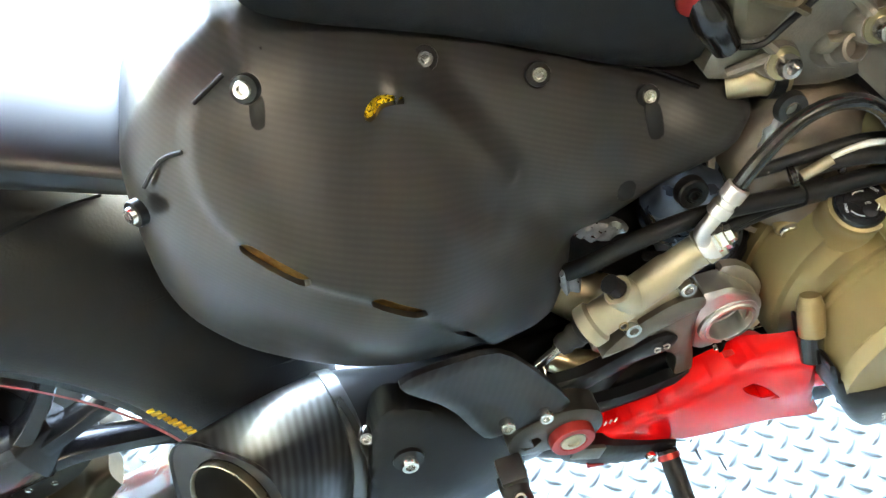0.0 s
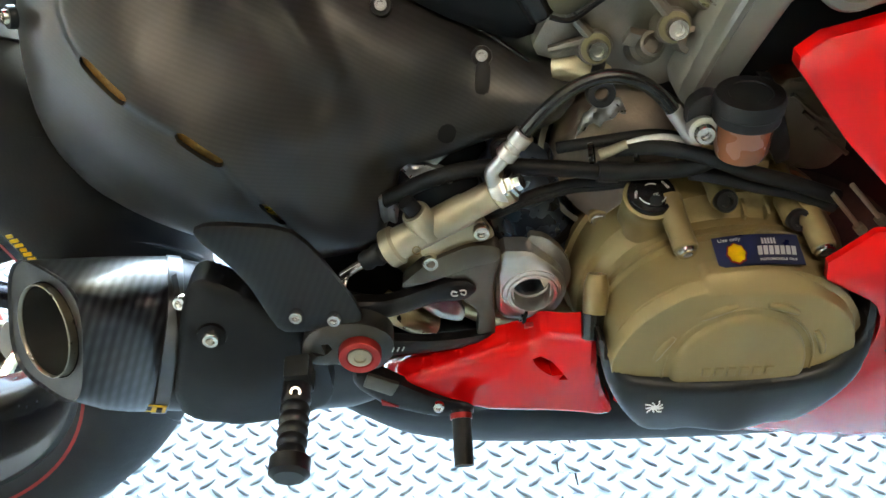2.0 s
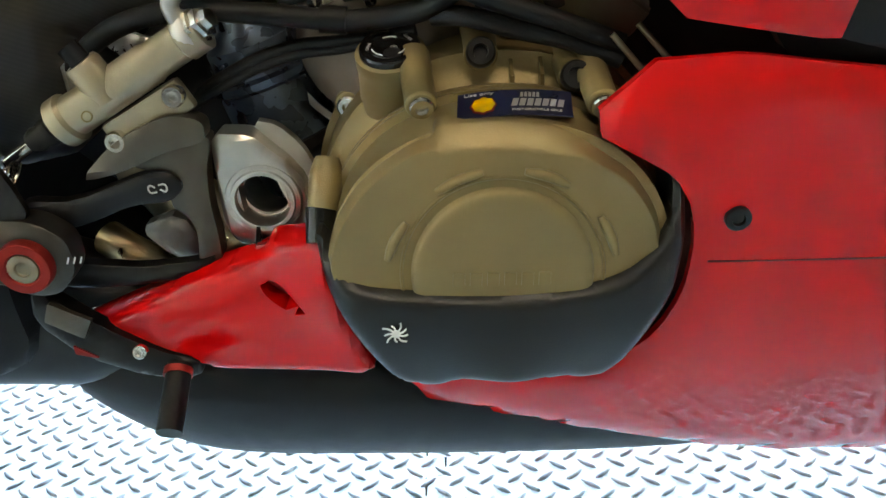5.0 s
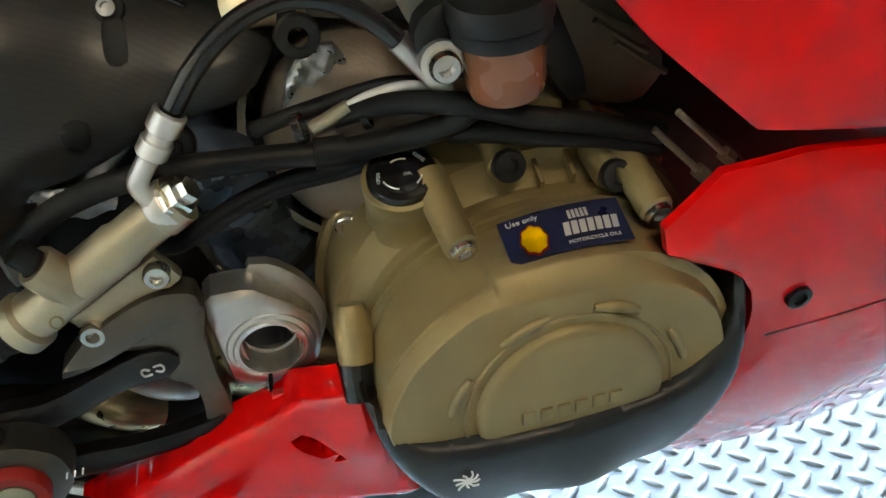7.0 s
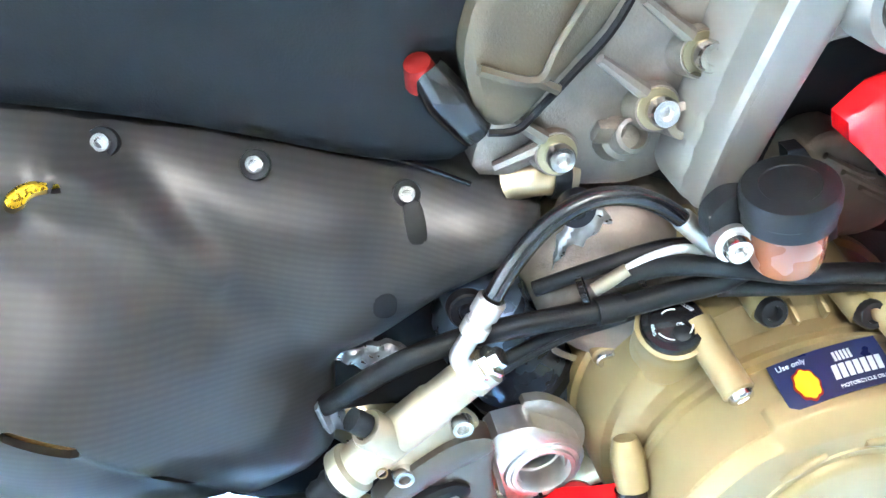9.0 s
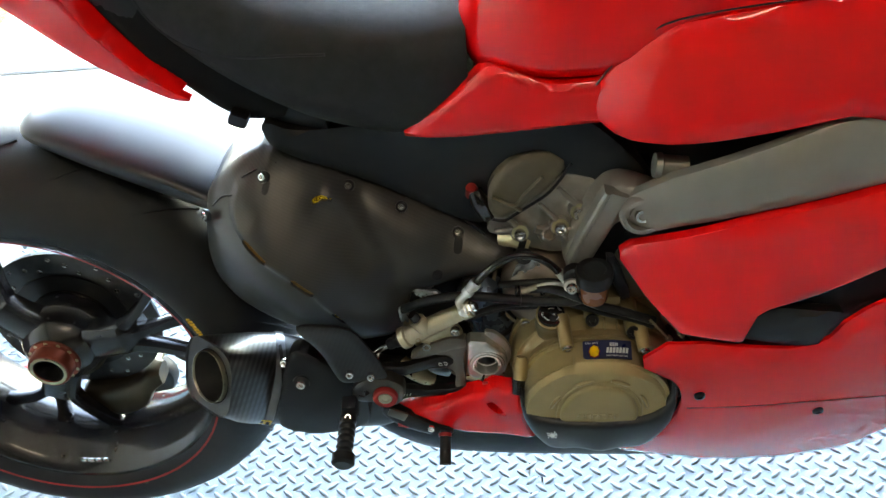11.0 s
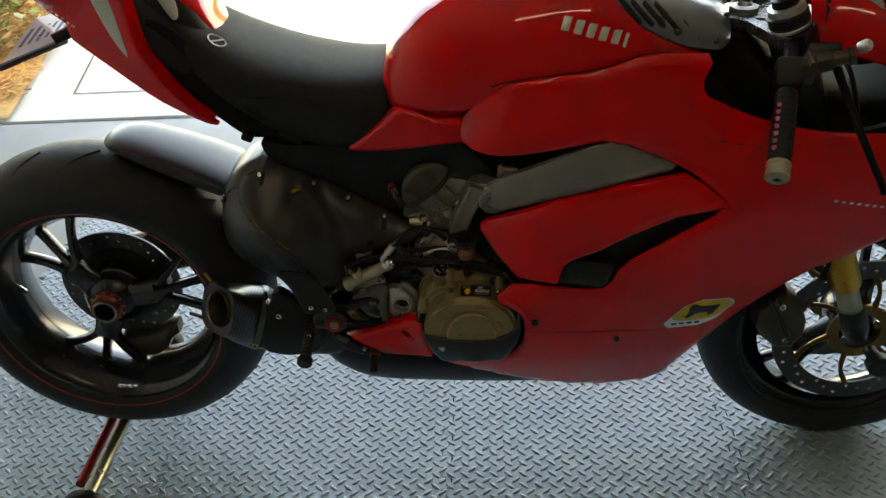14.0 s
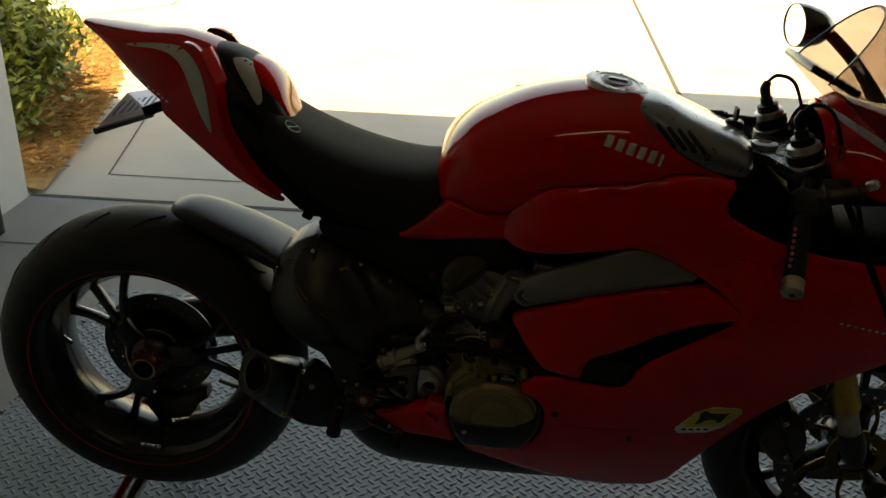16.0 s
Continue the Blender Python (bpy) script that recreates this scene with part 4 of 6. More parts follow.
bolt(arm, (.769, -.158, .673), (0, -1, 0), .009, .006)
part("arm_ring", lathe([(.006, .003), (.010, .003), (.011, -.006)], (.706, -.127, .590), (0, -1, .2), 22), FRAME_GREY, arm)
bolt(arm, (.706, -.128, .590), (0, -1, .2), .0065, .003)
part("frame_stub", lathe([(.0, .022), (.012, .022), (.013, .016), (.011, .014), (.011, -.01)], (.800, -.150, .722), (-1, 0, .15), 20), FRAME_GREY, bike)

BAR = [(-.0135, -.010), (-.0135, .006), (-.0115, .0085), (-.0085, .0085), (-.0065, .0055), (-.003, .0060), (.006, .0072), (.0105, .0060), (.0135, .002), (.0135, -.010)]
rings = []
for x, y, z, w in ((.7035, -.124, .581, .72), (.7065, -.1275, .590, .92), (.7165, -.1340, .620, 1.0), (.7275, -.1425, .652, 1.05), (.740, -.150, .685, 1.1), (.744, -.151, .696, 1.0)):
    u = Vector((.949, 0, -.316))
    rings.append([Vector((x, y, z)) + u * (a * w) + Vector((0, -b, 0)) for a, b in BAR])
part("arm_bar", loft(rings), FRAME_GREY, arm, "ribbed straight bar of the frame arm")
# swingarm pivot clamp and shock
PIV = Vector((.5995, -.1395, .4475))
piv = part("pivot_clamp", lathe([(.0146, .0005), (.0152, .0022), (.0175, .0024), (.0182, .0010), (.0205, .0006), (.0214, -.002), (.0214, -.016), (.0146, -.016)], PIV, (0, -1, 0), 44, closed=True), SILVER, bike, "machined aluminium swingarm pivot clamp")
CLAMP = [(.5775, .4870), (.5990, .4850), (.6065, .4765), (.6160, .4670), (.6230, .4560), (.6245, .4430), (.6190, .4260), (.6100, .4200), (.5970, .4165), (.5820, .4175), (.5770, .4230), (.5740, .4330), (.5748, .4470), (.5760, .4660)]
part("clamp_body", panel(CLAMP, lambda x, z: np.full(np.shape(x), -.1375) - (z - .4475) * .10, step=.003, edge=.0036, thick=.016, soft=1, holes=[slot((.5990, PIV.z), (.6000, PIV.z), .0205)]), SILVER, piv)
part("clamp_flange", panel([(.598, .4885), (.611, .4850), (.6225, .4720), (.6290, .4560), (.6280, .4420), (.6220, .4290), (.612, .43), (.60, .47)], lambda x, z: np.full(np.shape(x), -.1265), step=.004, edge=.002, thick=.006, soft=1), SILVER, piv)
part("pivot_bore", lathe([(.0147, .0), (.0147, -.012), (.0132, -.0125), (.0132, -.016), (.0147, -.0165), (.0147, -.05), (0, -.05)], PIV, (0, -1, 0), 36), SILVER, piv)
part("clamp_slit", box((.0020, .016, .013), pose(.5935, -.1360, .4262, 0, 12, 0), 0), BLACK_MATT, piv)
bolt(piv, (.5925, -.1395, .4205), (-.3, -.9, -.2), .0032, .002)
shock = part("shock_body", lathe([(.024, -.05), (.029, -.045), (.030, .02), (.032, .022), (.032, .026), (.029, .028), (.027, .045), (.016, .055), (.012, .075)], (.604, -.078, .478), (-.25, 0, 1), 36), material("blue_black_shock", (.09, .12, .17), .28, .7, .15, 30), bike, "blue-black rear shock absorber")
part("preload_ring", lathe([(.026, -.003), (.0335, -.003), (.0335, .003), (.026, .003)], (.607, -.078, .462), (-.25, 0, 1), 36, closed=True), BLACK_METAL, shock)
part("link_rod", tube([(.52, -.06, .505), (.56, -.065, .54), (.60, -.07, .545)], .009, 12, 6), SILVER, bike)
part("linkage", hull([(.50, .535, .05, .02, .015), (.54, .545, .055, .018, .02), (.59, .54, .05, .02, .02), (.62, .535, .045, .015, .02)], 20, 4, 3), SILVER, bike, "machined linkage arm")
part("swingarm", loft([oval(x, z, w, u, d, 3, 20, yc=y) for x, z, w, u, d, y in ((.62, .47, .05, .05, .06, .02), (.5, .46, .055, .06, .07, .03), (.38, .44, .05, .06, .05, .09), (.25, .43, .035, .06, .04, .14), (.1, .41, .03, .055, .045, .14), (-.04, .395, .03, .05, .05, .13), (-.08, .395, .02, .03, .03, .13))]), BLACK_METAL, bike, "black single-sided swingarm")
part("inner_guard", hull([(.37, .58, .03, .06, .06), (.42, .57, .05, .08, .10), (.50, .52, .06, .10, .14), (.57, .48, .055, .10, .12), (.62, .47, .045, .09, .1)], 20, 4, 3), BLACK_PLASTIC, bike)
# black hull added to keep the gap by the swingarm dark
part("chain_guard", hull([(.40, .43, .03, .05, .07), (.45, .43, .045, .07, .09), (.53, .43, .05, .075, .085), (.60, .43, .045, .06, .07)], 20, 4, 3), BLACK_MATT, bike, "matt black filler added in the dark gap by the swingarm")
part("collector_pipe", tube([(.50, -.04, .44), (.55, -.075, .405), (.60, -.085, .385), (.66, -.08, .37)], .022, 16, 6), TITANIUM, bike, "bronze-tinted exhaust pipe")

# red lower panel details
part("red_bung", lathe([(.0, .010), (.010, .009), (.0122, .004), (.0122, -.02)], (.613, -.143, .4135), (0, -.35, .94), 24), RED_SATIN, bike, "red plastic bung")
part("black_bung", lathe([(.0, .009), (.0070, .008), (.0082, -.01)], (.6355, -.176, .446), (-.1, -.5, -.85), 18), BLACK_GLOSS, bike, "black rubber bung")

# muffler
def ring_at(c, nrm, ry, rz, n=32, p=2.7):
    nrm = Vector(nrm).normalized()
    v = Vector((0, 0, 1))
    v = (v - nrm * v.dot(nrm)).normalized()
    u = nrm.cross(v)
    return [Vector(c) + u * (ry * math.copysign(abs(math.cos(a)) ** (2 / p), math.cos(a))) + v * (rz * math.copysign(abs(math.sin(a)) ** (2 / p), math.sin(a))) for a in [2 * math.pi * k / n for k in range(n)]]


SL = (-.55, -.72, .36)
SEAM = (-.90, -.22, .37)
muf = part("muffler", loft([ring_at((.266, -.157, .463), SL, .0425, .0450, p=3.4), ring_at((.264, -.159, .464), SL, .0437, .0462, p=3.4), ring_at((.269, -.155, .460), SL, .0450, .0472, p=3.3), ring_at((.283, -.142, .444), (-.70, -.56, .37), .0450, .051, p=3.1), ring_at((.300, -.126, .426), (-.82, -.38, .37), .0440, .056, p=3.0), ring_at((.316, -.111, .409), SEAM, .0430, .0610, p=2.9)], caps=False), CARBON_GLOSS, bike, "gloss carbon muffler end cap")
part("end_plate", loft([ring_at((.2675, -.156, .4625), SL, .0315, .035, p=2), ring_at((.2665, -.1568, .463), SL, .0385, .042, p=3), ring_at((.2655, -.1575, .4635), SL, .0428, .0464, p=3.6)], caps=False), material("dark_titanium", (.035, .033, .030), .42, .5, .2, 40), muf, "dark titanium end plate")
part("tailpipe_tip", loft([ring_at((.2655, -.1586, .4643), SL, .0290, .0325, p=2), ring_at((.2642, -.1597, .4650), SL, .0291, .0326, p=2), ring_at((.2637, -.1601, .4653), SL, .0297, .0332, p=2), ring_at((.2642, -.1597, .4650), SL, .0303, .0338, p=2), ring_at((.2675, -.1560, .4625), SL, .0304, .0339, p=2)], caps=False), material("worn_steel_lip", (.42, .38, .30), .3, .9, .15, 60), muf, "worn steel tailpipe lip")
part("tailpipe_bore", loft([ring_at((.2657, -.1584, .4642), SL, .0290, .0325, p=2), ring_at((.30, -.13, .452), SL, .027, .030, p=2), ring_at((.345, -.117, .432), (-1, -.2, .1), .026, .028, p=2)], caps=False), material("sooty_bore", (.010, .009, .008), .7), muf)
part("bore_end", lathe([(.0, 0), (.030, 0), (.031, -.004)], (.338, -.120, .437), (-.9, -.3, .2), 24), material("soot", (.006, .006, .006), .9), muf)
part("clamp_band", loft([ring_at((.316, -.111, .409), SEAM, .0430, .0610, p=2.9), ring_at((.3165, -.111, .4088), SEAM, .0442, .0622, p=2.9), ring_at((.3255, -.109, .4051), SEAM, .0442, .0620, p=2.9), ring_at((.326, -.109, .405), SEAM, .0430, .0608, p=2.9)], caps=False), material("dark_band_steel", (.16, .16, .165), .32, .9, .15, 40), muf, "dark steel band clamp")
part("muffler_body", loft([ring_at((.3255, -.109, .4055), SEAM, .0425, .0600, p=2.9), ring_at((.350, -.104, .393), SEAM, .0425, .058, p=2.8), ring_at((.412, -.094, .368), (-.9, -.25, .45), .042, .052), ring_at((.46, -.085, .350), (-.9, -.3, .5), .038, .046), ring_at((.51, -.07, .34), (-1, -.3, .4), .032, .036), ring_at((.56, -.05, .33), (-1, -.2, .4), .028, .03)]), material("satin_grey_black_metal", (.040, .041, .043), .36, .6, .2, 30), muf, "satin black muffler body")
bolt(muf, (.356, -.1425, .467), (-.1, -.9, .4), .0052, .005)
SHIELD = [(.369, .488), (.380, .490), (.424, .454), (.447, .43), (.447, .355), (.42, .345), (.37, .346), (.332, .358), (.331, .385), (.340, .412), (.352, .450), (.361, .476)]
shield = part("muffler_shield", panel(SHIELD, surf([(.37, .475, -.152), (.345, .40, -.160), (.335, .375, -.156), (.44, .44, -.148), (.43, .34, -.146), (.39, .40, -.164)]), step=.005, edge=.005, thick=.02, soft=1), BLACK_PLASTIC, muf, "black heat shield plate")
bolt(muf, (.375, -.159, .447), (0, -1, .1), .0062, .005)
part("rivet_ring", lathe([(.006, .001), (.010, .001), (.0105, -.002)], (.375, -.1575, .447), (0, -1, .1), 22), BLACK_METAL, muf)
part("warning_label", box((.024, .0008, .013), pose(.309, -.1535, .374, 22, 24, 10), 0), YELLOW, muf, "yellow warning label")
for k in range(3):
    part("label_bar", box((.004, .0012, .007), pose(.302 + k * .007, -.1542, .378 - k * .0032, 22, 24, 10), 0), BLACK_PLASTIC, muf)

# rear set, footrest and brake pedal
rs = part("rearset", panel([(.437, .440), (.445, .452), (.462, .458), (.485, .456), (.500, .444), (.500, .425), (.488, .412), (.472, .412), (.458, .421), (.445, .420), (.436, .427)], lambda x, z: np.full(np.shape(x), -.170), step=.005, edge=.004, thick=.016, soft=2, holes=[slot((.447, .436), (.455, .438), .0055)]), material("dark_machined_aluminium", (.085, .078, .068), .36, .7, .12, 60, bump=.08, bump_scale=900), bike, "dark machined rearset bracket")
part("red_ring", lathe([(.0085, .0025), (.0095, .0034), (.0142, .0034), (.0150, .002), (.0150, -.004)], (.477, -.173, .433), (0, -1, 0), 32), SIGNAL_RED, rs, "red anodised ring")
bolt(rs, (.477, -.175, .433), (0, -1, 0), .0082, .0018, CHAMPAGNE)
GUNMETAL = material("gunmetal_anodised", (.12, .105, .085), .36, .6, .1, 60, bump=.06, bump_scale=900)
hanger = part("hanger_bracket", panel([(.534, .474), (.544, .482), (.556, .489), (.574, .490), (.579, .485), (.5735, .470), (.5715, .448), (.5725, .428), (.5715, .413), (.558, .412), (.561, .430), (.560, .440), (.549, .451), (.559, .460), (.553, .469), (.545, .470)], lambda x, z: np.full(np.shape(x), -.146), step=.004, edge=.003, thick=.012, soft=1), GUNMETAL, bike, "gunmetal machined footrest hanger")
part("hanger_plate", panel([(.468, .452), (.473, .460), (.499, .457), (.543, .4715), (.555, .4705), (.5615, .462), (.552, .4535), (.532, .4535), (.505, .444), (.484, .440)], lambda x, z: np.full(np.shape(x), -.150), step=.004, edge=.003, thick=.008, soft=1), BLACK_METAL, hanger, "black hanger plate with a pale badge")
part("hanger_strut", panel([(.475, .421), (.500, .4185), (.526, .4145), (.559, .4165), (.571, .4195), (.5595, .4070), (.512, .4030), (.484, .4045), (.469, .412)], lambda x, z: np.full(np.shape(x), -.149), step=.004, edge=.003, thick=.008, soft=1), BLACK_METAL, hanger)
part("hanger_arm", panel([(.505, .468), (.530, .490), (.560, .502), (.578, .498), (.578, .486), (.555, .482), (.530, .472)], lambda x, z: np.full(np.shape(x), -.150), step=.005, edge=.003, thick=.012, soft=2), GUNMETAL, hanger)
part("chrome_pipe", tube([(.470, -.110, .366), (.490, -.114, .358), (.512, -.116, .348)], .011, 16, 4), STEEL, bike, "polished exhaust pipe end")
part("link_plate", panel([(.512, .420), (.540, .428), (.552, .402), (.548, .392), (.528, .400)], lambda x, z: np.full(np.shape(x), -.108), step=.005, edge=.004, thick=.01, soft=1, holes=[slot((.534, .412), (.535, .412), .005)]), SILVER, bike, "machined suspension link plate")
part("header_pipe", tube([(.488, -.095, .410), (.506, -.104, .402), (.524, -.100, .386)], .011, 16, 4), TITANIUM, bike, "bronze-tinted exhaust pipe")
for k in (-1, 1):
    part("hanger_badge", tube([(.5480 + k * .0008, -.1513, .4632 + k * .0020), (.5480 + k * .0040, -.1513, .4632 + k * .0022), (.5480 + k * .0050, -.1513, .4632), (.5480 + k * .0038, -.1513, .4632 - k * .0020), (.5480 + k * .0012, -.1513, .4632 - k * .0006)], .00055, 6, 4), SILVER, hanger, "pale printed mark")
for k in range(3):
    part("scale_mark", box((.0008, .0006, .004), pose(.500 + k * .0035, -.172, .4345, 0, 25, 0), 0), OFF_WHITE, rs)
peg = part("footrest", lathe([(.0, .071), (.010, .071), (.0135, .068), (.0135, .058), (.0105, .055)] + [q for k in range(5) for q in ((.0088, .050 - k * .008), (.0102, .048 - k * .008), (.0102, .045 - k * .008))] + [(.0095, .008), (.0095, -.004), (0, -.004)], (.4325, -.182, .4205), (-.02, -1, -.2), 24), BLACK_METAL, bike, "black knurled footrest")
part("peg_joint", box((.018, .018, .024), pose(.434, -.178, .424, 10, 0, 0), .003), BLACK_METAL, peg)
bolt(peg, (.4335, -.196, .4255), (.1, -.6, .8), .0042, .003)
lev = part("brake_pedal", panel([(.469, .413), (.478, .409), (.504, .386), (.530, .369), (.552, .362), (.552, .350), (.522, .352), (.488, .368), (.466, .393)], lambda x, z: np.full(np.shape(x), -.166), step=.004, edge=.004, thick=.010, soft=1), BLACK_METAL, bike, "black brake pedal")
part("pedal_plate", panel([(.479, .407), (.500, .3945), (.4935, .383), (.474, .3955)], lambda x, z: np.full(np.shape(x), -.1690), step=.003, edge=.0015, thick=.003, soft=0), GUNMETAL, lev, "grey machined insert")
part("pedal_mark", panel([(.485, .378), (.499, .3685), (.485, .3725)], lambda x, z: np.full(np.shape(x), -.1672), step=.002, edge=.0006, thick=.002, soft=0), SIGNAL_RED, lev, "red mark")
part("toe_peg", tube([(.5425, -.168, .362), (.542, -.203, .342)], .0072, 14, 2), BLACK_PLASTIC, lev)
part("toe_collar", lathe([(.0055, -.002), (.0082, -.002), (.0082, .002), (.0055, .002)], (.5422, -.172, .3598), (0, -.87, -.5), 20, closed=True), SIGNAL_RED, lev, "red collar")
bolt(lev, (.527, -.178, .379), (0, -1, .3), .004, .002)
heel = part("heel_guard", panel([(.388, .548), (.400, .552), (.445, .538), (.458, .520), (.483, .462), (.478, .452), (.430, .452), (.423, .460), (.412, .505)], surf([(.39, .55, -.175), (.45, .53, -.165), (.43, .46, -.168), (.48, .46, -.166)]), step=.005, edge=.003, thick=.004, soft=1), CARBON_PLATE, bike, "dark woven carbon heel guard")
bolt(heel, (.440, -.172, .473), (0, -1, .2), .0048, .004)
bolt(heel, (.464, -.170, .466), (0, -1, .2), .0048, .004)

# rear brake master cylinder, hoses, reservoir
mcyl = part("master_cylinder", lathe([(.0115, -.006), (.0135, -.005), (.0135, .002), (.0112, .004), (.0108, .03), (.0108, .055), (.0098, .058), (.0098, .076), (.011, .077), (.011, .088), (.0, .089)], (.508, -.143, .502), (.072, 0, .038), 28), CHAMPAGNE, bike, "champagne anodised rear master cylinder")
part("boot", lathe([(.0, -.022), (.006, -.022), (.0072, -.018), (.0065, -.014), (.0082, -.010), (.0075, -.007), (.0095, -.003), (.0095, .002)], (.505, -.143, .5005), (.072, 0, .038), 20), BLACK_PLASTIC, mcyl)
part("push_rod", tube([(.490, -.143, .4925), (.470, -.145, .481)], .0032, 10, 2), STEEL, mcyl)
coil = [(.474 - .0006 * k + .006 * math.cos(k * 1.05) * .4, -.147 + .006 * math.sin(k * 1.05), .477 + .006 * math.cos(k * 1.05) - .0003 * k) for k in range(22)]
part("return_spring", tube(coil, .0009, 6, 3), STEEL, bike)
part("mount_ear", box((.05, .008, .018), pose(.549, -.140, .500, 0, -27, 0), .003), CHAMPAGNE, mcyl)
part("inlet_port", lathe([(.0095, -.012), (.0095, .008), (.0085, .010), (.0065, .010), (.006, .006), (0, .006)], (.528, -.146, .523), (-.45, -.1, .88), 20), CHAMPAGNE, mcyl)
part("port_plug", tube([(.524, -.147, .532), (.519, -.147, .540)], .0058, 12, 2), BLACK_PLASTIC, mcyl)
bolt(mcyl, (.566, -.146, .511), (0, -1, .1), .0058, .004)
bolt(mcyl, (.531, -.146, .489), (0, -1, .1), .0058, .004)
part("mark", lathe([(.0022, .0004), (.003, .0004), (.003, 0)], (.523, -.1545, .506), (0, -1, .3), 16), BRONZE, mcyl)
banjo = part("banjo_fitting", lathe([(.0, .013), (.0052, .0128), (.0055, .009), (.008, .0085), (.008, .004), (.0095, .004), (.0095, -.006)], (.582, -.145, .543), (.80, -.2, .45), 6), STEEL, mcyl)
part("banjo_eye", lathe([(.0098, -.004), (.0105, -.003), (.0105, .003), (.0098, .004), (.004, .004), (.004, -.004)], (.580, -.144, .542), (.80, -.2, .45), 24, closed=True), SILVER, mcyl)
hose = part("brake_hose", tube([(.594, -.145, .580), (.608, -.143, .595), (.626, -.140, .607), (.645, -.139, .612), (.662, -.139, .608), (.676, -.138, .597), (.688, -.137, .582)], .0044, 12, 6), BLACK_GLOSS, bike, "black rubber brake hose")
part("hose_end", tube([(.576, -.147, .548), (.574, -.147, .556), (.579, -.147, .563), (.585, -.146, .569)], .0045, 10, 5), SILVER, hose)
part("hose_crimp", lathe([(.0058, -.001), (.0066, 0), (.0066, .006), (.0056, .007), (.0056, .010), (.0068, .011), (.0068, .019), (.0055, .020)], (.583, -.146, .567), (.55, .03, .66), 18), SILVER, hose)
part("hose_crimp", tube([(.686, -.137, .585), (.698, -.140, .567), (.702, -.142, .560)], [.0052, .0052, .003], 12, 4), SILVER, hose)
res = part("fluid_reservoir", lathe([(.0, -.018), (.010, -.018), (.0145, -.0155), (.0158, -.011), (.0165, .012)], (.7215, -.162, .582), (0, -.05, 1), 32), RESERVOIR, bike, "amber brake fluid reservoir")
part("reservoir_cap", lathe([(.0172, -.002), (.0192, -.001), (.0192, .005), (.0202, .006), (.0202, .0125), (.0190, .0150), (.0125, .0155), (.0120, .0150), (0, .0150)], (.7215, -.162, .592), (0, -.05, 1), 36), BLACK_PLASTIC, res, "black screw cap")
part("reservoir_bracket", panel([(.690, .597), (.700, .604), (.712, .600), (.712, .572), (.700, .572), (.690, .582)], lambda x, z: np.full(np.shape(x), -.157), step=.004, edge=.003, thick=.01, soft=2), BLACK_PLASTIC, res)
bolt(res, (.698, -.1625, .583), (0, -1, .1), .0062, .005)
part("spacer", lathe([(.0085, -.006), (.0085, .001), (.005, .001)], (.698, -.160, .583), (0, -1, .1), 22), SILVER, res)
part("bracket_leg", panel([(.735, .600), (.748, .598), (.768, .540), (.755, .535)], lambda x, z: np.full(np.shape(x), -.135), step=.005, edge=.003, thick=.008, soft=1), BLACK_PLASTIC, bike)


def cable(points, r, name="cable", mat=None, label=""):
    return part(name, tube(points, r, 10, 7), mat or BLACK_PLASTIC, bike, label)


big = cable([(.500, -.11, .515), (.515, -.122, .530), (.537, -.128, .543), (.561, -.130, .549), (.585, -.130, .549), (.607, -.130, .546), (.635, -.131, .542), (.654, -.132, .539), (.679, -.135, .540), (.699, -.142, .545), (.713, -.148, .555)], .0056, "breather_hose", label="black rubber breather hose")
part("hose_sleeve", tube([(.643, -.132, .541), (.656, -.132, .539)], .0070, 14, 2), BLACK_PLASTIC, big)
for z in (0, .008):
    cable([(.56, -.10, .492), (.575, -.118, .506 - z * .4), (.602, -.121, .519 - z * .5), (.628, -.122, .526 - z * .5), (.652, -.124, .527 - z * .4), (.69, -.13, .531)], .0034)
cable([(.655, -.125, .552), (.680, -.133, .556), (.705, -.150, .558), (.730, -.155, .548), (.760, -.156, .537), (.790, -.157, .524)], .0050)
cable([(.700, -.140, .540), (.716, -.147, .540), (.740, -.150, .533), (.766, -.152, .526), (.790, -.155, .516)], .0050)
cable([(.62, -.11, .547), (.65, -.118, .555), (.68, -.124, .560), (.70, -.128, .557)], .0040)
cable([(.66, -.127, .556), (.674, -.128, .560), (.690, -.131, .561), (.705, -.140, .556)], .0022, "wire", OFF_WHITE, "pale wire")
part("wire_sleeve", tube([(.645, -.127, .550), (.662, -.128, .557)], .0034, 10, 3), CHAMPAGNE, bike)
for k, x in enumerate((.640, .668)):
    part("cable_tie", lathe([(.0062, -.0015), (.0072, -.0015), (.0072, .0015), (.0062, .0015)], (x, -.126, .551), (1, -.2, .2), 16, closed=True), BLACK_GLOSS, bike)
for a, b in (((.784, -.161, .530), (.806, -.164, .503)), ((.797, -.157, .533), (.820, -.161, .506))):
    part("cable_rod", tube([a, b], .0016, 10, 2), CHAMPAGNE, bike)
    part("cable_nut", lathe([(.0014, -.003), (.0037, -.003), (.0037, .003), (.0014, .003)], b, Vector(b) - Vector(a), 6), CHAMPAGNE, bike)
    part("cable_ferrule", tube([b, Vector(b) + (Vector(b) - Vector(a)) * .6], .0030, 10, 2), BLACK_PLASTIC, bike)
part("radiator_hose", tube([(.80, -.12, .57), (.84, -.14, .545), (.90, -.15, .53)], .014, 14, 6), BLACK_PLASTIC, bike)

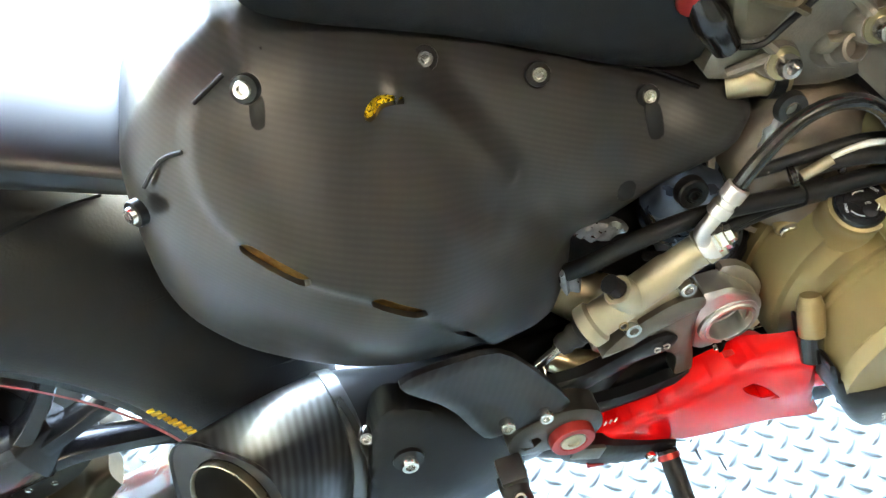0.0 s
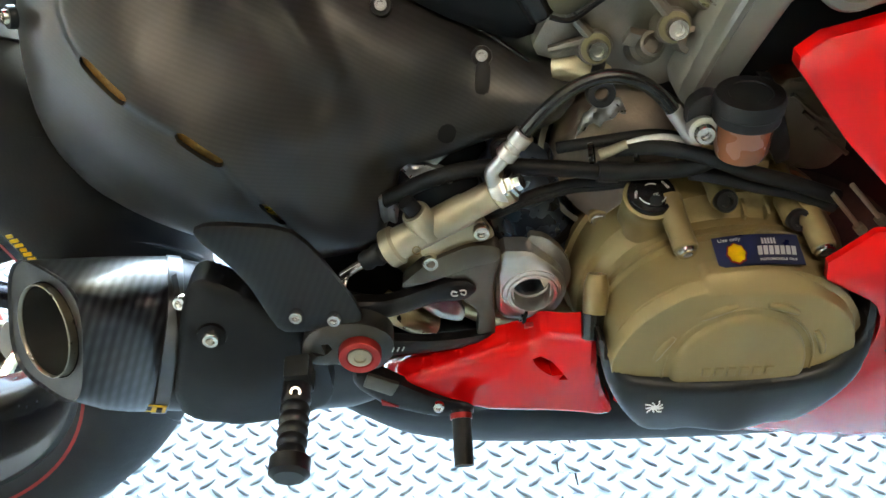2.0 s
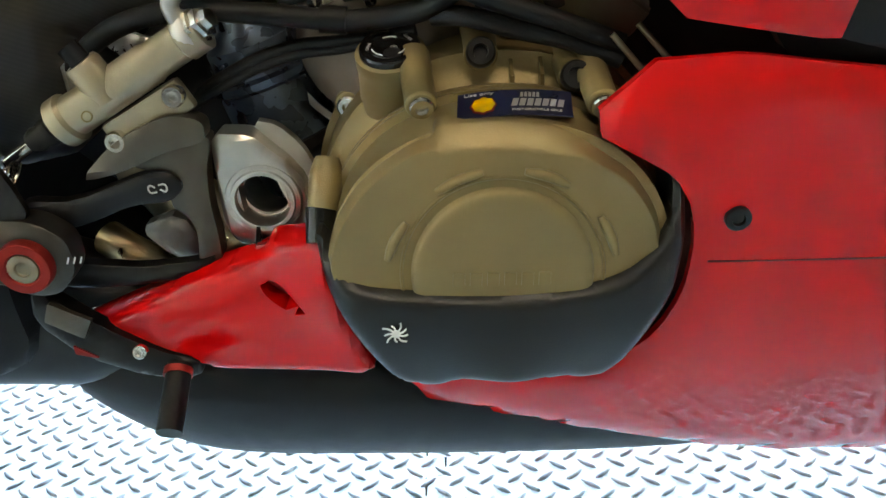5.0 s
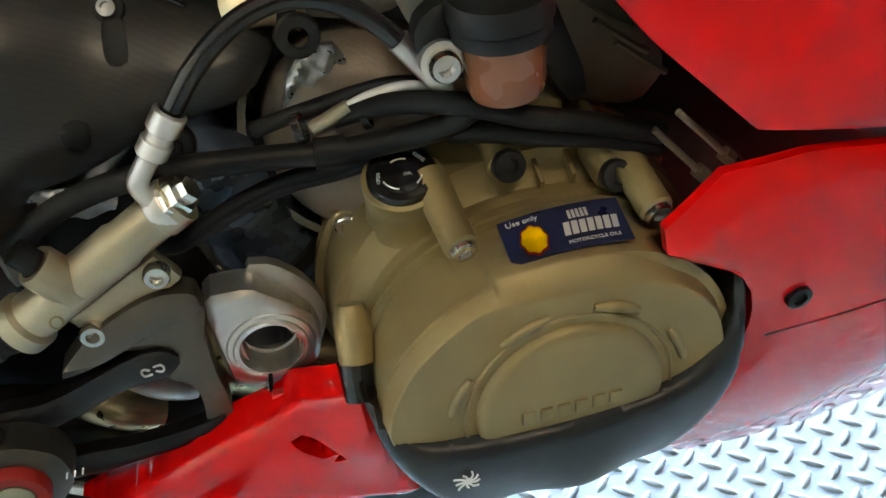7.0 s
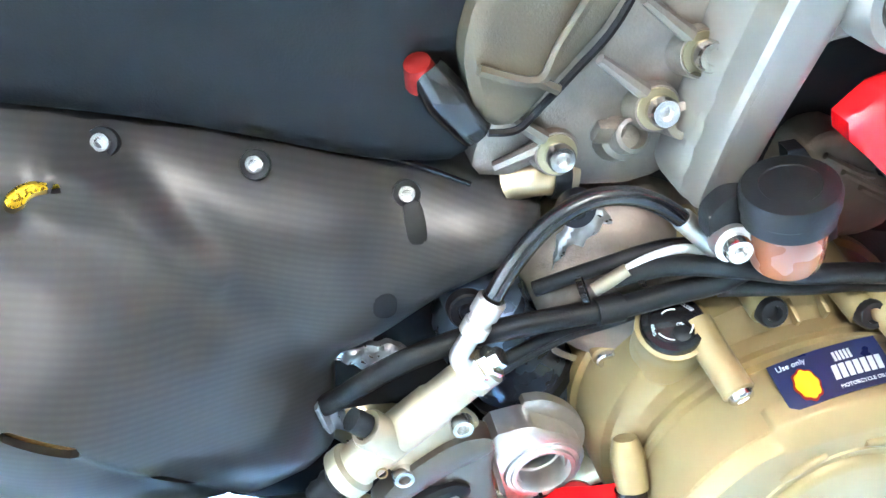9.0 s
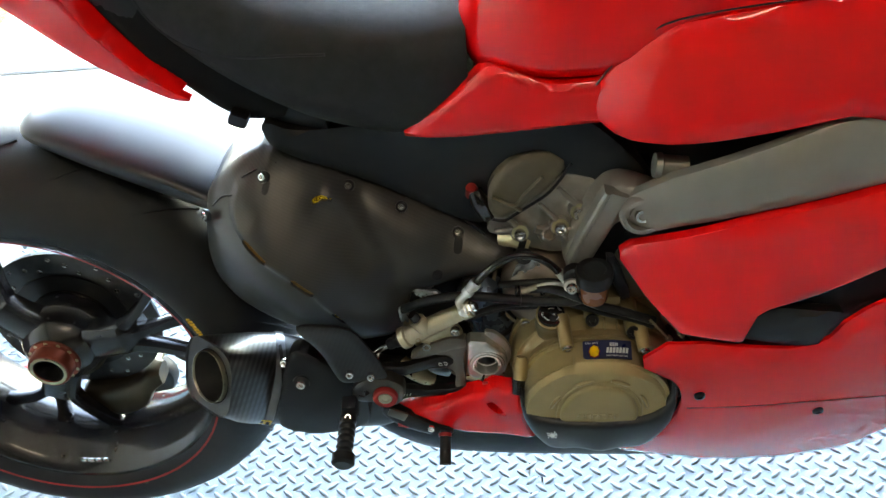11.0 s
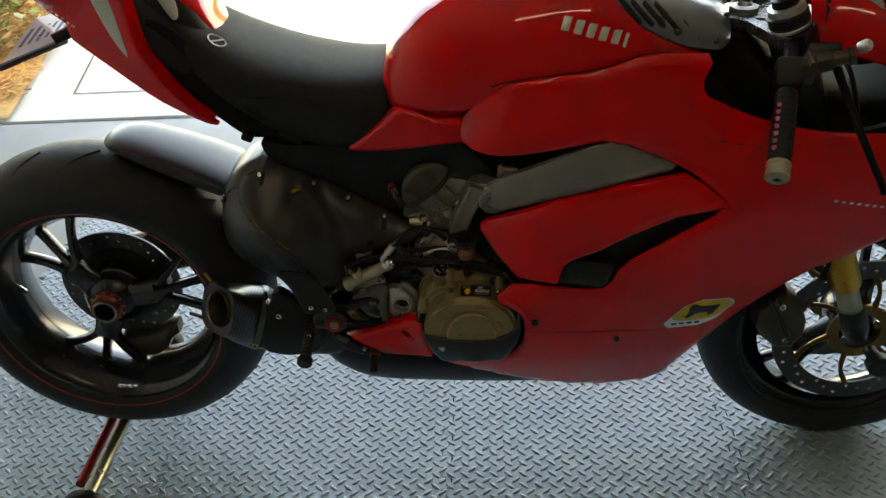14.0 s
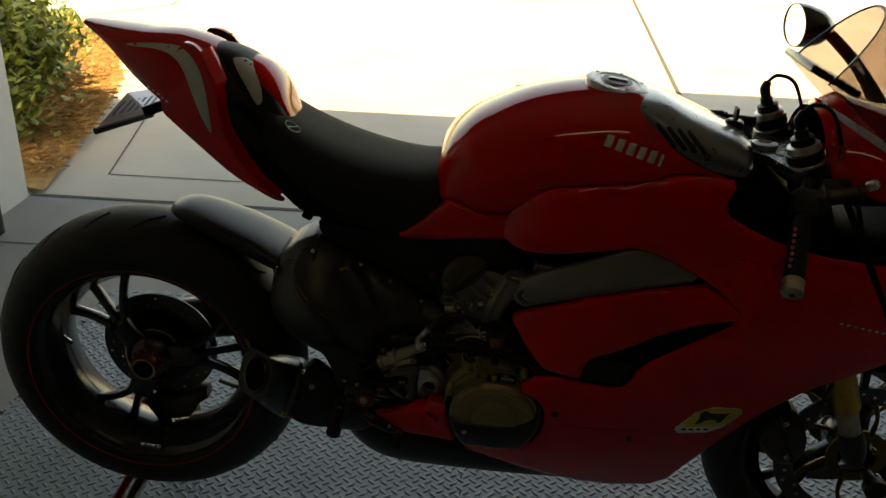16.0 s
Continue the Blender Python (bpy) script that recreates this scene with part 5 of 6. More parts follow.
CYL = material("bronze_cast_cylinder", (.17, .135, .095), .5, .4, .15, 40, bump=.2, bump_scale=700)
cyl = part("cylinder_block", panel([(.748, .560), (.760, .585), (.780, .585), (.800, .555), (.815, .530), (.800, .512), (.770, .520), (.750, .535)], lambda x, z: np.full(np.shape(x), -.116), step=.006, edge=.008, thick=.05, soft=1), CYL, bike, "bronze cast cylinder block")
for k in range(3):
    part("cooling_rib", tube([(.766 + k * .010, -.1175, .577 - k * .013), (.783 + k * .010, -.1190, .562 - k * .013), (.792 + k * .009, -.1180, .556 - k * .013)], .0018, 6, 4), CYL, cyl)
FOIL = material("crinkled_aluminium_foil", (.55, .56, .58), .3, .9, .25, 90, bump=.9, bump_scale=180)
part("heat_shield_foil", panel([(.626, .530), (.634, .545), (.641, .564), (.662, .574), (.668, .562), (.664, .552), (.650, .550), (.640, .540)], lambda x, z: np.full(np.shape(x), -.098) + .0018 * np.sin(x * 500) * np.sin(z * 400), step=.0025, edge=.002, thick=.004, soft=1), FOIL, bike, "crinkled silver heat foil")
part("heat_shield_foil", panel([(.508, .538), (.543, .531), (.553, .518), (.531, .514)], lambda x, z: np.full(np.shape(x), -.098) + .0016 * np.sin(x * 500) * np.sin(z * 500), step=.0025, edge=.002, thick=.004, soft=1), FOIL, bike)
part("heat_shield_foil", panel([(.499, .527), (.513, .516), (.509, .500), (.499, .504)], lambda x, z: np.full(np.shape(x), -.118) + .002 * np.sin(x * 700), step=.0025, edge=.002, thick=.004, soft=1), FOIL, bike)
grom = part("grommet", lathe([(.0, -.001), (.0045, -.001), (.0050, .0015), (.0085, .0015), (.0095, .0005), (.0100, -.006)], (.5855, -.113, .5495), (0, -.95, .25), 26), BLACK_PLASTIC, bike, "black rubber grommet with a bolt")
bolt(grom, (.5855, -.1135, .5495), (0, -.95, .25), .0042, .0025, BLACK_METAL)
part("casing_bolt_ring", lathe([(.0045, -.003), (.0045, .001), (.009, .001), (.0100, -.004)], (.649, -.104, .581), (0, -1, .2), 24), BLACK_METAL, bike)
# ---- the motorcycle: front end, cockpit, tail and wheel details ----
from mathutils.bvhtree import BVHTree


def tree_of(ob):
    return BVHTree.FromPolygons([v.co for v in ob.data.vertices], [p.vertices[:] for p in ob.data.polygons])


def decal(name, outline, ob, mat, parent, off=0.0015, label="", step=.006, soft=1, thick=.002, both_sides=False):
    """A thin shaped layer laid on the near flank of another part."""
    trees = [tree_of(o) for o in (ob if isinstance(ob, tuple) else (ob,))]

    def first(a, b):
        found = [h for h in (t.ray_cast(Vector((a, -1.0, b)), Vector((0, 1, 0)))[0] for t in trees) if h]
        return min(found, key=lambda h: h.y) if found else None

    def yf(x, z):
        X, Z = np.ravel(x), np.ravel(z)
        hits = [first(a, b) for a, b in zip(X, Z)]
        good = [k for k, h in enumerate(hits) if h is not None]
        out = []
        for k, h in enumerate(hits):
            if h is None:
                q = min(good, key=lambda g: (X[g] - X[k]) ** 2 + (Z[g] - Z[k]) ** 2)
                h = hits[q]
            out.append(h.y - off)
        return np.array(out)
    if both_sides:
        part(name, panel(outline, yf, step=step, edge=.002, thick=thick, soft=soft, side=1), mat, parent, label)
    return part(name, panel(outline, yf, step=step, edge=.002, thick=thick, soft=soft), mat, parent, label)


def named(name):
    return next(o for o in bike.children if o.name == name)


tank, tail, seat, hump = named("fuel_tank"), named("tail_cowl"), named("seat"), named("seat_hump")
# tank lettering drawn as plain slanted blocks
for k in range(6):
    x, z = .879 + .0185 * k, .962 - .0058 * k
    w = .0135 if k < 5 else .006
    decal("tank_emblem_block", [(x + .004, z + .0095), (x + .003 + w, z + .0065), (x + w - .004, z - .0125), (x - .003, z - .0095)], tank, WHITE, tank, .0012, step=.003, soft=0)
# grey cover in front of the filler
gc = part("tank_cover", hull([(.928, 1.003, .088, .012, .008), (.945, .995, .108, .024, .011), (.97, .974, .121, .044, .012), (1.0, .949, .133, .062, .012), (1.04, .927, .136, .067, .012), (1.08, .914, .134, .063, .012), (1.12, .906, .124, .055, .012), (1.14, .908, .10, .042, .012)], 36, 5, 2.5), material("grey_tank_cover", (.17, .178, .19), .3, .5, .06, 20, coat=.9), bike, "satin grey plastic tank cover with slots")
for k in range(4):
    x = .966 + k * .0175
    decal("vent_slot", slot((x, .986 - k * .003), (x + .030, .953 - k * .003), .0040), gc, BLACK_PLASTIC, gc, .0012, step=.0025)
bolt(gc, (1.052, -.134, .938), (0, -.8, .5), .006, .003, BLACK_METAL)
bolt(gc, (1.112, -.124, .918), (0, -.8, .5), .005, .003, BLACK_METAL)
fc = part("fuel_cap", lathe([(.056, -.012), (.056, -.001), (.052, .001), (.040, .001), (.039, -.0005), (.030, -.0005), (.029, .002), (.020, .0025), (.0, .0025)], (.906, -.012, 1.0305), (.14, -.10, 1), 48), SILVER, bike, "round machined fuel filler cap")
part("cap_inner", lathe([(.0, .0035), (.026, .0032), (.028, .001)], (.906, -.012, 1.0305), (.14, -.10, 1), 40), BLACK_METAL, fc)
part("cap_lever", box((.034, .012, .004), pose(.9065, -.0125, 1.0345, 6, 8, 0), .002), SILVER, fc)
for k in range(6):
    a = radians(60 * k + 15)
    bolt(fc, (.906 + .046 * math.cos(a), -.012 + .046 * math.sin(a), 1.0298 - .14 * .046 * math.cos(a) + .10 * .046 * math.sin(a)), (.14, -.10, 1), .0042, .0022)
part("key_lock", lathe([(.016, -.02), (.017, .0), (.013, .004), (.004, .005), (.003, .002), (0, .002)], (1.125, 0, .965), (.1, 0, 1), 28), BLACK_METAL, bike, "ignition lock")
part("key", box((.006, .022, .022), pose(1.125, 0, .981), .003), BLACK_PLASTIC, bike)
# tail layers
TAIL_FRONT = [(.196, 1.068), (.210, 1.045), (.227, 1.016), (.228, .972), (.236, .935), (.266, .885), (.294, .843), (.320, .819)]
TAIL_FOLD = [(.186, 1.064), (.199, 1.041), (.215, 1.012), (.216, .970), (.224, .929), (.251, .876), (.284, .837), (.316, .816)]
tail_y = surf([(.10, .955, -.080), (.118, 1.02, -.082), (.15, 1.075, -.074), (.178, .893, -.094), (.228, .850, -.100), (.28, .822, -.108), (.33, .806, -.118), (.20, 1.05, -.098), (.224, .99, -.110), (.230, .95, -.114), (.25, .905, -.117), (.296, .842, -.118), (.16, 1.0, -.095), (.2, .94, -.104), (.16, .95, -.094), (.14, 1.07, -.078)])
tail_wing = both("tail_wing", TAIL_FOLD + [(.328, .808), (.308, .808), (.278, .821), (.228, .848), (.178, .890), (.135, .925), (.100, .955), (.118, 1.02), (.15, 1.075), (.170, 1.074)], tail_y, RED, tail, "red swept side of the tail", soft=1, thick=.012, step=.004, edge=.002)
both("seat_skirt", [(.240, .985), (.226, .97), (.234, .933), (.262, .885), (.290, .843), (.318, .815), (.345, .788), (.372, .772), (.42, .775), (.42, .85), (.33, .90), (.28, .96)], lambda x, z: np.full(np.shape(x), -.097), BLACK_MATT, seat, "matt black skirt under the seat", soft=1, thick=.02, step=.006, edge=.004)
both("tail_fold", TAIL_FOLD + TAIL_FRONT[::-1], lambda x, z: tail_y(x, z) - .0008 + 2.4 * np.maximum(0, along(x, z, TAIL_FOLD)[0]), RED, tail, "red folded front edge of the tail", soft=0, thick=.01, step=.0025, edge=.0006)
decal("tail_stripe", [(.050, 1.068), (.10, 1.071), (.140, 1.068), (.160, 1.062), (.176, 1.046), (.187, 1.028), (.194, 1.0), (.198, .96), (.200, .922), (.192, .930), (.180, .955), (.168, .990), (.158, 1.020), (.146, 1.042), (.128, 1.056), (.10, 1.063), (.050, 1.064)], (tail, tail_wing), WHITE, tail, .0015, "silver grey stripe on the tail", both_sides=True)
decal("tail_side", [(.200, 1.046), (.224, 1.042), (.266, 1.006), (.302, .970), (.351, .833), (.304, .838), (.267, .881), (.242, .921), (.230, .961), (.227, 1.001), (.210, 1.032)], tail, BLACK_PLASTIC, tail, .003, "black tail side trim", both_sides=True)
decal("pad", [(.228, 1.048), (.246, 1.045), (.262, 1.036), (.274, 1.018), (.284, .994), (.285, .976), (.276, .970), (.258, 1.004), (.236, 1.036)], hump, WHITE, hump, .003, "pale grey inlay on the hump", step=.005, soft=2)
for k in range(5):
    decal("tail_text_bar", slot((.078 + k * .009, .994 - k * .005), (.083 + k * .009, .991 - k * .005), .0022), (tail, tail_wing), WHITE, tail, .0012, step=.003)
ring_pts = [(.339 + .013 * math.cos(a) - .002, -.118 + .012 * math.sin(a), .947) for a in np.linspace(0, 2 * math.pi, 15)]
stree = tree_of(seat)
lg = []
for px_, py_, _ in ring_pts:
    h = stree.ray_cast(Vector((px_, py_ + .045, 2)), Vector((0, 0, -1)))[0]
    if h:
        lg.append(h + Vector((0, 0, .0008)))
part("seat_emblem", tube(lg, .0012, 6, 2), OFF_WHITE, seat, "pale stitched shield emblem")
part("seat_emblem", tube([lg[2], lg[9]], .0011, 6, 2), OFF_WHITE, seat)
seam = [stree.ray_cast(Vector((x, -1, z)), Vector((0, 1, 0)))[0] for x, z in ((.292, .936), (.294, .905), (.310, .878), (.341, .861), (.389, .854), (.427, .854), (.47, .852))]
part("seat_seam", tube([h for h in seam if h], .0016, 6, 5), BLACK_PLASTIC, seat, "stitched seam of the seat")
part("tail_hook", box((.020, .022, .014), pose(.366, -.104, .781, 0, 25, 0), .005), BLACK_PLASTIC, bike)
part("tail_underside", hull([(.09, .985, .03, .02, .02), (.2, .922, .06, .03, .03), (.3, .852, .075, .03, .03), (.37, .79, .085, .03, .03), (.45, .77, .09, .03, .04)], 20, 4, 3), BLACK_PLASTIC, bike, "black tail undertray")
PA, PB, PC, PD = Vector((-0.005, -0.109, 0.923)), Vector((0.045, 0.012, 0.919)), Vector((0.037, 0.162, 0.935)), Vector((-0.010, 0.046, 0.947))


def plate_quad(u0, u1, v0, v1, h):
    """A thin piece on the tilted plate."""
    n = (PB - PA).cross(PD - PA).normalized()
    pts = [PA.lerp(PB, u).lerp(PD.lerp(PC, u), v) for u, v in ((u0, v0), (u1, v0), (u1, v1), (u0, v1))]
    return loft([[p + n * (h - .0015) for p in pts], [p + n * h for p in pts]])


pl = part("number_plate_holder", tube([PA - Vector((0, .006, .003)), PB + Vector((0, .006, -.003))], .006, 8, 2), BLACK_PLASTIC, bike, "black number plate bracket")
part("number_plate", plate_quad(0, 1, 0, 1, .0015), material("reflective_plate", (.86, .86, .84), .16, .55, .04, 60, coat=1.0), pl, "white number plate", smooth=False)
for k in range(6):
    part("plate_bar", plate_quad(.10 + k * .14, .165 + k * .14, .28, .68, .0032), NAVY, pl, smooth=False)
part("plate_arm", tube([(.045, -.02, .93), (.09, 0, .945), (.14, 0, .95)], .010, 10, 4), BLACK_PLASTIC, pl)

# side fairing details
fair = next(o for o in bike.children if o.name.startswith("side_fairing") and min(v.co.y for v in o.data.vertices) < -.1 and max(v.co.y for v in o.data.vertices) < .02)
for p in ((.837, .450), (.985, .385)):
    bolt(fair, (p[0], float(side(*p)) - .001, p[1]), (0, -1, -.1), .0062, .002, BLACK_METAL)
em2 = decal("sponsor_sticker", [(1.1082, .4777), (1.1984, .4722), (1.1522, .3974), (1.0576, .3952)], fair, OFF_WHITE, fair, .0012, "yellow and white sponsor sticker", soft=1)
decal("sticker_field", [(1.1088, .4749), (1.1918, .4700), (1.1588, .4166), (1.0724, .4166)], fair, material("sticker_yellow", (.75, .45, .03), .35, 0, .05, 30), fair, .0026, soft=1)
decal("sticker_shape", [(1.1060, .4623), (1.1170, .4678), (1.1269, .4601), (1.1544, .4590), (1.1632, .4645), (1.1588, .4513), (1.1522, .4315), (1.1434, .4293), (1.1412, .4403), (1.1214, .4392), (1.1104, .4249), (1.1016, .4271), (1.1082, .4425)], fair, BLACK_PLASTIC, fair, .0038, step=.004, soft=1)
for k in range(4):
    decal("sticker_bar", slot((1.084 + k * .014, .4090), (1.090 + k * .014, .4090), .0032), fair, BLACK_PLASTIC, fair, .0026, step=.003)
for k in range(9):
    decal("fairing_text_bar", slot((1.306 + k * .0125, .676 - k * .0024), (1.311 + k * .0125, .675 - k * .0024), .0025), fair, WHITE, fair, .0012, step=.003)
decal("fairing_slit", slot((1.112, .778), (1.192, .766), .0022), fair, BLACK_PLASTIC, fair, .0006, step=.004)
part("panel_seam", tube([(x, float(side(x, z)) - .0004, z) for x, z in ((.826, .425), (.9, .418), (1.0, .405), (1.075, .392))], .0005, 6, 4), material("red_seam", (.16, .005, .005), .6), fair)
both("inner_cowl", [(1.10, .88), (1.09, .80), (1.2, .70), (1.35, .66), (1.5, .68), (1.56, .78), (1.5, .82), (1.36, .78), (1.26, .775), (1.18, .79)], lambda x, z: side(x, z) + 0.016, BLACK_MATT, bike, "black inner cowling")
part("headstock", hull([(1.10, .80, .08, .1, .12), (1.18, .80, .10, .1, .15), (1.26, .78, .12, .06, .15), (1.4, .74, .13, .05, .1), (1.52, .76, .1, .05, .06)], 24, 4, 3), BLACK_MATT, bike, "black headstock and air intakes")

DISC_STEEL = material("brake_disc_steel", (.085, .085, .085), .38, .8, .15, 60)
CALIPER = material("dark_bronze_caliper", (.06, .048, .030), .4, .6, .15, 40)
DARK_GOLD = material("dull_gold_anodised", (.17, .10, .03), .42, .8, .15, 40)
# front fork, brakes
FT = Vector((1.222, 0, .94))
fdir = (Vector((1.455, 0, .30)) - FT).normalized()
for s in (-1, 1):
    o = FT + Vector((0, s * .105, 0))
    fork = part("fork_leg", lathe([(.0265, -.02), (.0275, .0), (.0275, .525), (.0255, .532), (.021, .533)], o, fdir, 28), GOLD, bike, "gold anodised fork tube")
    part("fork_sleeve", lathe([(.0285, .045), (.0292, .05), (.0292, .22), (.0285, .225)], o, fdir, 28), BLACK_METAL, fork)
    part("fork_slider", lathe([(.0205, .52), (.0205, .60), (.019, .605)], o, fdir, 28), CHAMPAGNE, fork, "satin silver fork slider")
    part("fork_foot", lathe([(.0225, .585), (.024, .59), (.026, .62), (.024, .64), (.018, .66), (.0, .665)], o, fdir, 28), BLACK_METAL, fork, "black fork foot")
    part("fork_cap", lathe([(.029, .03), (.029, .006), (.031, .004), (.031, -.010), (.027, -.013), (.026, -.022), (.020, -.024), (.019, -.036), (.012, -.038), (.011, -.050), (0, -.051)], o, fdir, 32), BLACK_METAL, fork, "black fork cap")
    part("cap_band", lathe([(.0274, -.0125), (.0280, -.0135), (.0266, -.0225), (.0200, -.0245)], o, fdir, 32), SILVER, fork, "machined silver ring")
    part("cap_band", lathe([(.0292, .008), (.0300, .009), (.0300, .013), (.0292, .014)], o, fdir, 32), SILVER, fork)
    part("cap_adjuster", tube([o - fdir * .045, o - fdir * .065 + Vector((.0, 0, .002)), o - fdir * .078 + Vector((.008, 0, .004))], [.0085, .0095, .006], 12, 5), BLACK_PLASTIC, fork)
    part("sensor_lead", tube([o - fdir * .076 + Vector((.006, 0, .004)), o - fdir * .095 + Vector((.03, 0, 0)), o - fdir * .075 + Vector((.06, 0, 0)), o + Vector((.075, 0, -.03))], .0034, 8, 7), BLACK_PLASTIC, fork)
    cal = part("brake_caliper", loft([oval(x, z, w, u, d, 3.4, 20, yc=s * .068) for x, z, w, u, d in ((1.262, .362, .026, .022, .028), (1.275, .368, .036, .045, .055), (1.305, .362, .040, .068, .078), (1.333, .345, .036, .055, .062), (1.352, .335, .026, .025, .03))]), CALIPER, bike, "satin radial brake caliper")
    for dz in (-.03, .03):
        bolt(cal, (1.305 - dz * .3, s * .068 + s * .040, .36 + dz * 1.3), (0, s, 0), .007, .005)
    part("caliper_bridge", tube([(1.278, s * .108, .415), (1.325, s * .108, .310)], .006, 8, 2), BLACK_METAL, cal)
    disc = part("brake_disc", lathe([(.166, -.0025), (.166, .0025), (.128, .0025), (.128, -.0025)], FRONT + Vector((0, s * .066, 0)), (0, 1, 0), 72, closed=True), DISC_STEEL, front, "drilled steel brake disc")
    part("disc_carrier", lathe([(.062, -.003), (.062, .003), (.04, .004), (.04, -.004)], FRONT + Vector((0, s * .062, 0)), (0, 1, 0), 32, closed=True), DARK_GOLD, front, "gold disc carrier")
    for k in range(6):
        a = radians(60 * k + 12)
        part("carrier_arm", tube([FRONT + Vector((math.cos(a) * .055, s * .062, math.sin(a) * .055)), FRONT + Vector((math.cos(a + .12) * .095, s * .064, math.sin(a + .12) * .095)), FRONT + Vector((math.cos(a + .28) * .130, s * .066, math.sin(a + .28) * .130))], [.0065, .0042, .0062], 8, 4), DARK_GOLD, front)
    for k in range(40):
        a = 2 * math.pi * k / 40
        r = .136 + .0085 * (k % 3)
        part("drill_hole", lathe([(.0014, .0), (.0030, .0005), (.0036, 0)], FRONT + Vector((math.cos(a) * r, s * .0688, math.sin(a) * r)), (0, s, 0), 8), STEEL, front)
    part("axle_slider", lathe([(.012, 0), (.013, .03), (.021, .032), (.022, .052), (.016, .058), (0, .058)], FRONT + Vector((0, s * .115, -.004)), (0, s, 0), 24), BLACK_PLASTIC, bike, "black fork axle slider")
    # clip-on bar, grip, lever and mirror
    gi, ge = Vector((1.215, s * .16, .895)), Vector((1.164, s * .325, .789))
    bar = part("handlebar", tube([Vector((1.232, s * .105, .915)), gi, ge], .011, 14, 5), BLACK_METAL, bike, "black clip-on handlebar")
    part("clip_clamp", lathe([(.0285, -.018), (.036, -.018), (.036, .018), (.0285, .018)], o + fdir * .035, fdir, 28, closed=True), BLACK_METAL, bar)
    part("grip", lathe([(.013, .055)] + [q for k in range(12) for q in ((.0158, .060 + k * .0098), (.0166, .063 + k * .0098), (.0166, .066 + k * .0098))] + [(.0158, .180), (.014, .182)], gi, ge - gi, 22), BLACK_PLASTIC, bar, "black ribbed rubber grip")
    part("bar_end", lathe([(.012, .0), (.0165, .002), (.0175, .006), (.0155, .009), (.0155, .014), (.017, .016), (.017, .026), (.0125, .029), (.005, .029), (.004, .022), (0, .022)], ge - (ge - gi).normalized() * .026, ge - gi, 28), CHAMPAGNE, bar, "machined bar end weight")
    part("switch_block", box((.04, .05, .045), Matrix.Translation(gi.lerp(ge, .12)) @ pose(0, 0, 0, s * 32, 0, s * 12), .008), BLACK_PLASTIC, bar)
    part("lever_mount", box((.05, .03, .03), Matrix.Translation(gi + Vector((.045, 0, .01))) @ pose(0, 0, 0, s * 30, 0, 0), .008), BLACK_METAL, bar)
    part("lever", tube([gi + Vector((.06, s * .01, .0)), Vector((1.276, s * .24, .865)), Vector((1.285, s * .30, .825)), Vector((1.300, s * .340, .785)), Vector((1.303, s * .352, .776))], [.0065, .006, .0055, .005, .007], 10, 6), BLACK_MATT, bar, "black brake lever" if s < 0 else "")
    mir = part("mirror", loft([[Vector((x, s * .36 + yy * s, 1.082 + zz)) for yy, zz in [(.074 * sc * math.cos(a), .045 * sc * math.sin(a)) for a in [2 * math.pi * k / 28 for k in range(28)]]] for x, sc in ((1.318, .90), (1.314, .97), (1.318, 1.0), (1.335, .98), (1.362, .82), (1.385, .5), (1.393, .2))]), BLACK_GLOSS, bike, "black rear-view mirror")
    part("mirror_glass", lathe([(0, .001), (.043, .001), (.0435, -.002)], (1.3175, s * .36, 1.082), (-1, 0, 0), 36), MIRROR, mir)
    for v in mir.children[0].data.vertices:
        v.co.y = s * .36 + (v.co.y - s * .36) * 1.55
    part("mirror_stalk", tube([(1.385, s * .345, 1.070), (1.435, s * .30, 1.02), (1.465, s * .25, .97), (1.48, s * .19, .92)], [.012, .014, .022], 12, 6), BLACK_PLASTIC, mir)
for k in range(7):
    q = Vector((1.215, -.16, .895)).lerp(Vector((1.164, -.325, .789)), .42 + .06 * k)
    part("grip_text_bar", box((.006, .006, .003), Matrix.Translation(q + Vector((-.012, -.008, .010))) @ pose(0, 0, 0, 40, 0, 10), .0005), PINK, bike)
yoke = part("top_yoke", loft([[Vector((1.222 + x, y, z)) for x, y in ((-.045, -.05), (-.03, -.10), (-.02, -.138), (.02, -.140), (.035, -.11), (.03, -.04), (.03, .04), (.035, .11), (.02, .140), (-.02, .138), (-.03, .10), (-.045, .05), (-.075, .025), (-.075, -.025))] for z in (.905, .921)]), material("machined_grey_yoke", (.20, .21, .23), .28, .8, .1, 60), bike, "grey machined top yoke")
part("steering_nut", lathe([(.024, 0), (.024, .008), (.017, .010), (.012, .010), (.011, .004), (0, .004)], (1.185, 0, .921), (0, 0, 1), 8), SILVER, yoke)
for s in (-1, 1):
    for k in range(4):
        part("yoke_slot", box((.014, .006, .002), pose(1.20 + .016 * k, s * (.045 + .004 * k), .9215, 0, 0, s * 25), .001), BLACK_PLASTIC, yoke)
part("steering_damper", tube([(1.075, .05, .957), (1.115, .05, .957), (1.118, .05, .957), (1.175, .05, .953)], [.015, .015, .010, .010], 16, 3), BLACK_METAL, bike, "black steering damper")
mast = part("brake_master", lathe([(.0, -.03), (.011, -.029), (.012, -.01), (.015, -.008), (.015, .012), (.011, .014), (.010, .034), (.013, .036), (.013, .044), (0, .045)], (1.248, -.195, .905), (.9, -.15, .25), 24), CALIPER, bike, "dark bronze front brake master cylinder")
part("master_clamp", box((.020, .034, .040), pose(1.235, -.185, .895, 20, 15, 0), .004), CALIPER, mast)
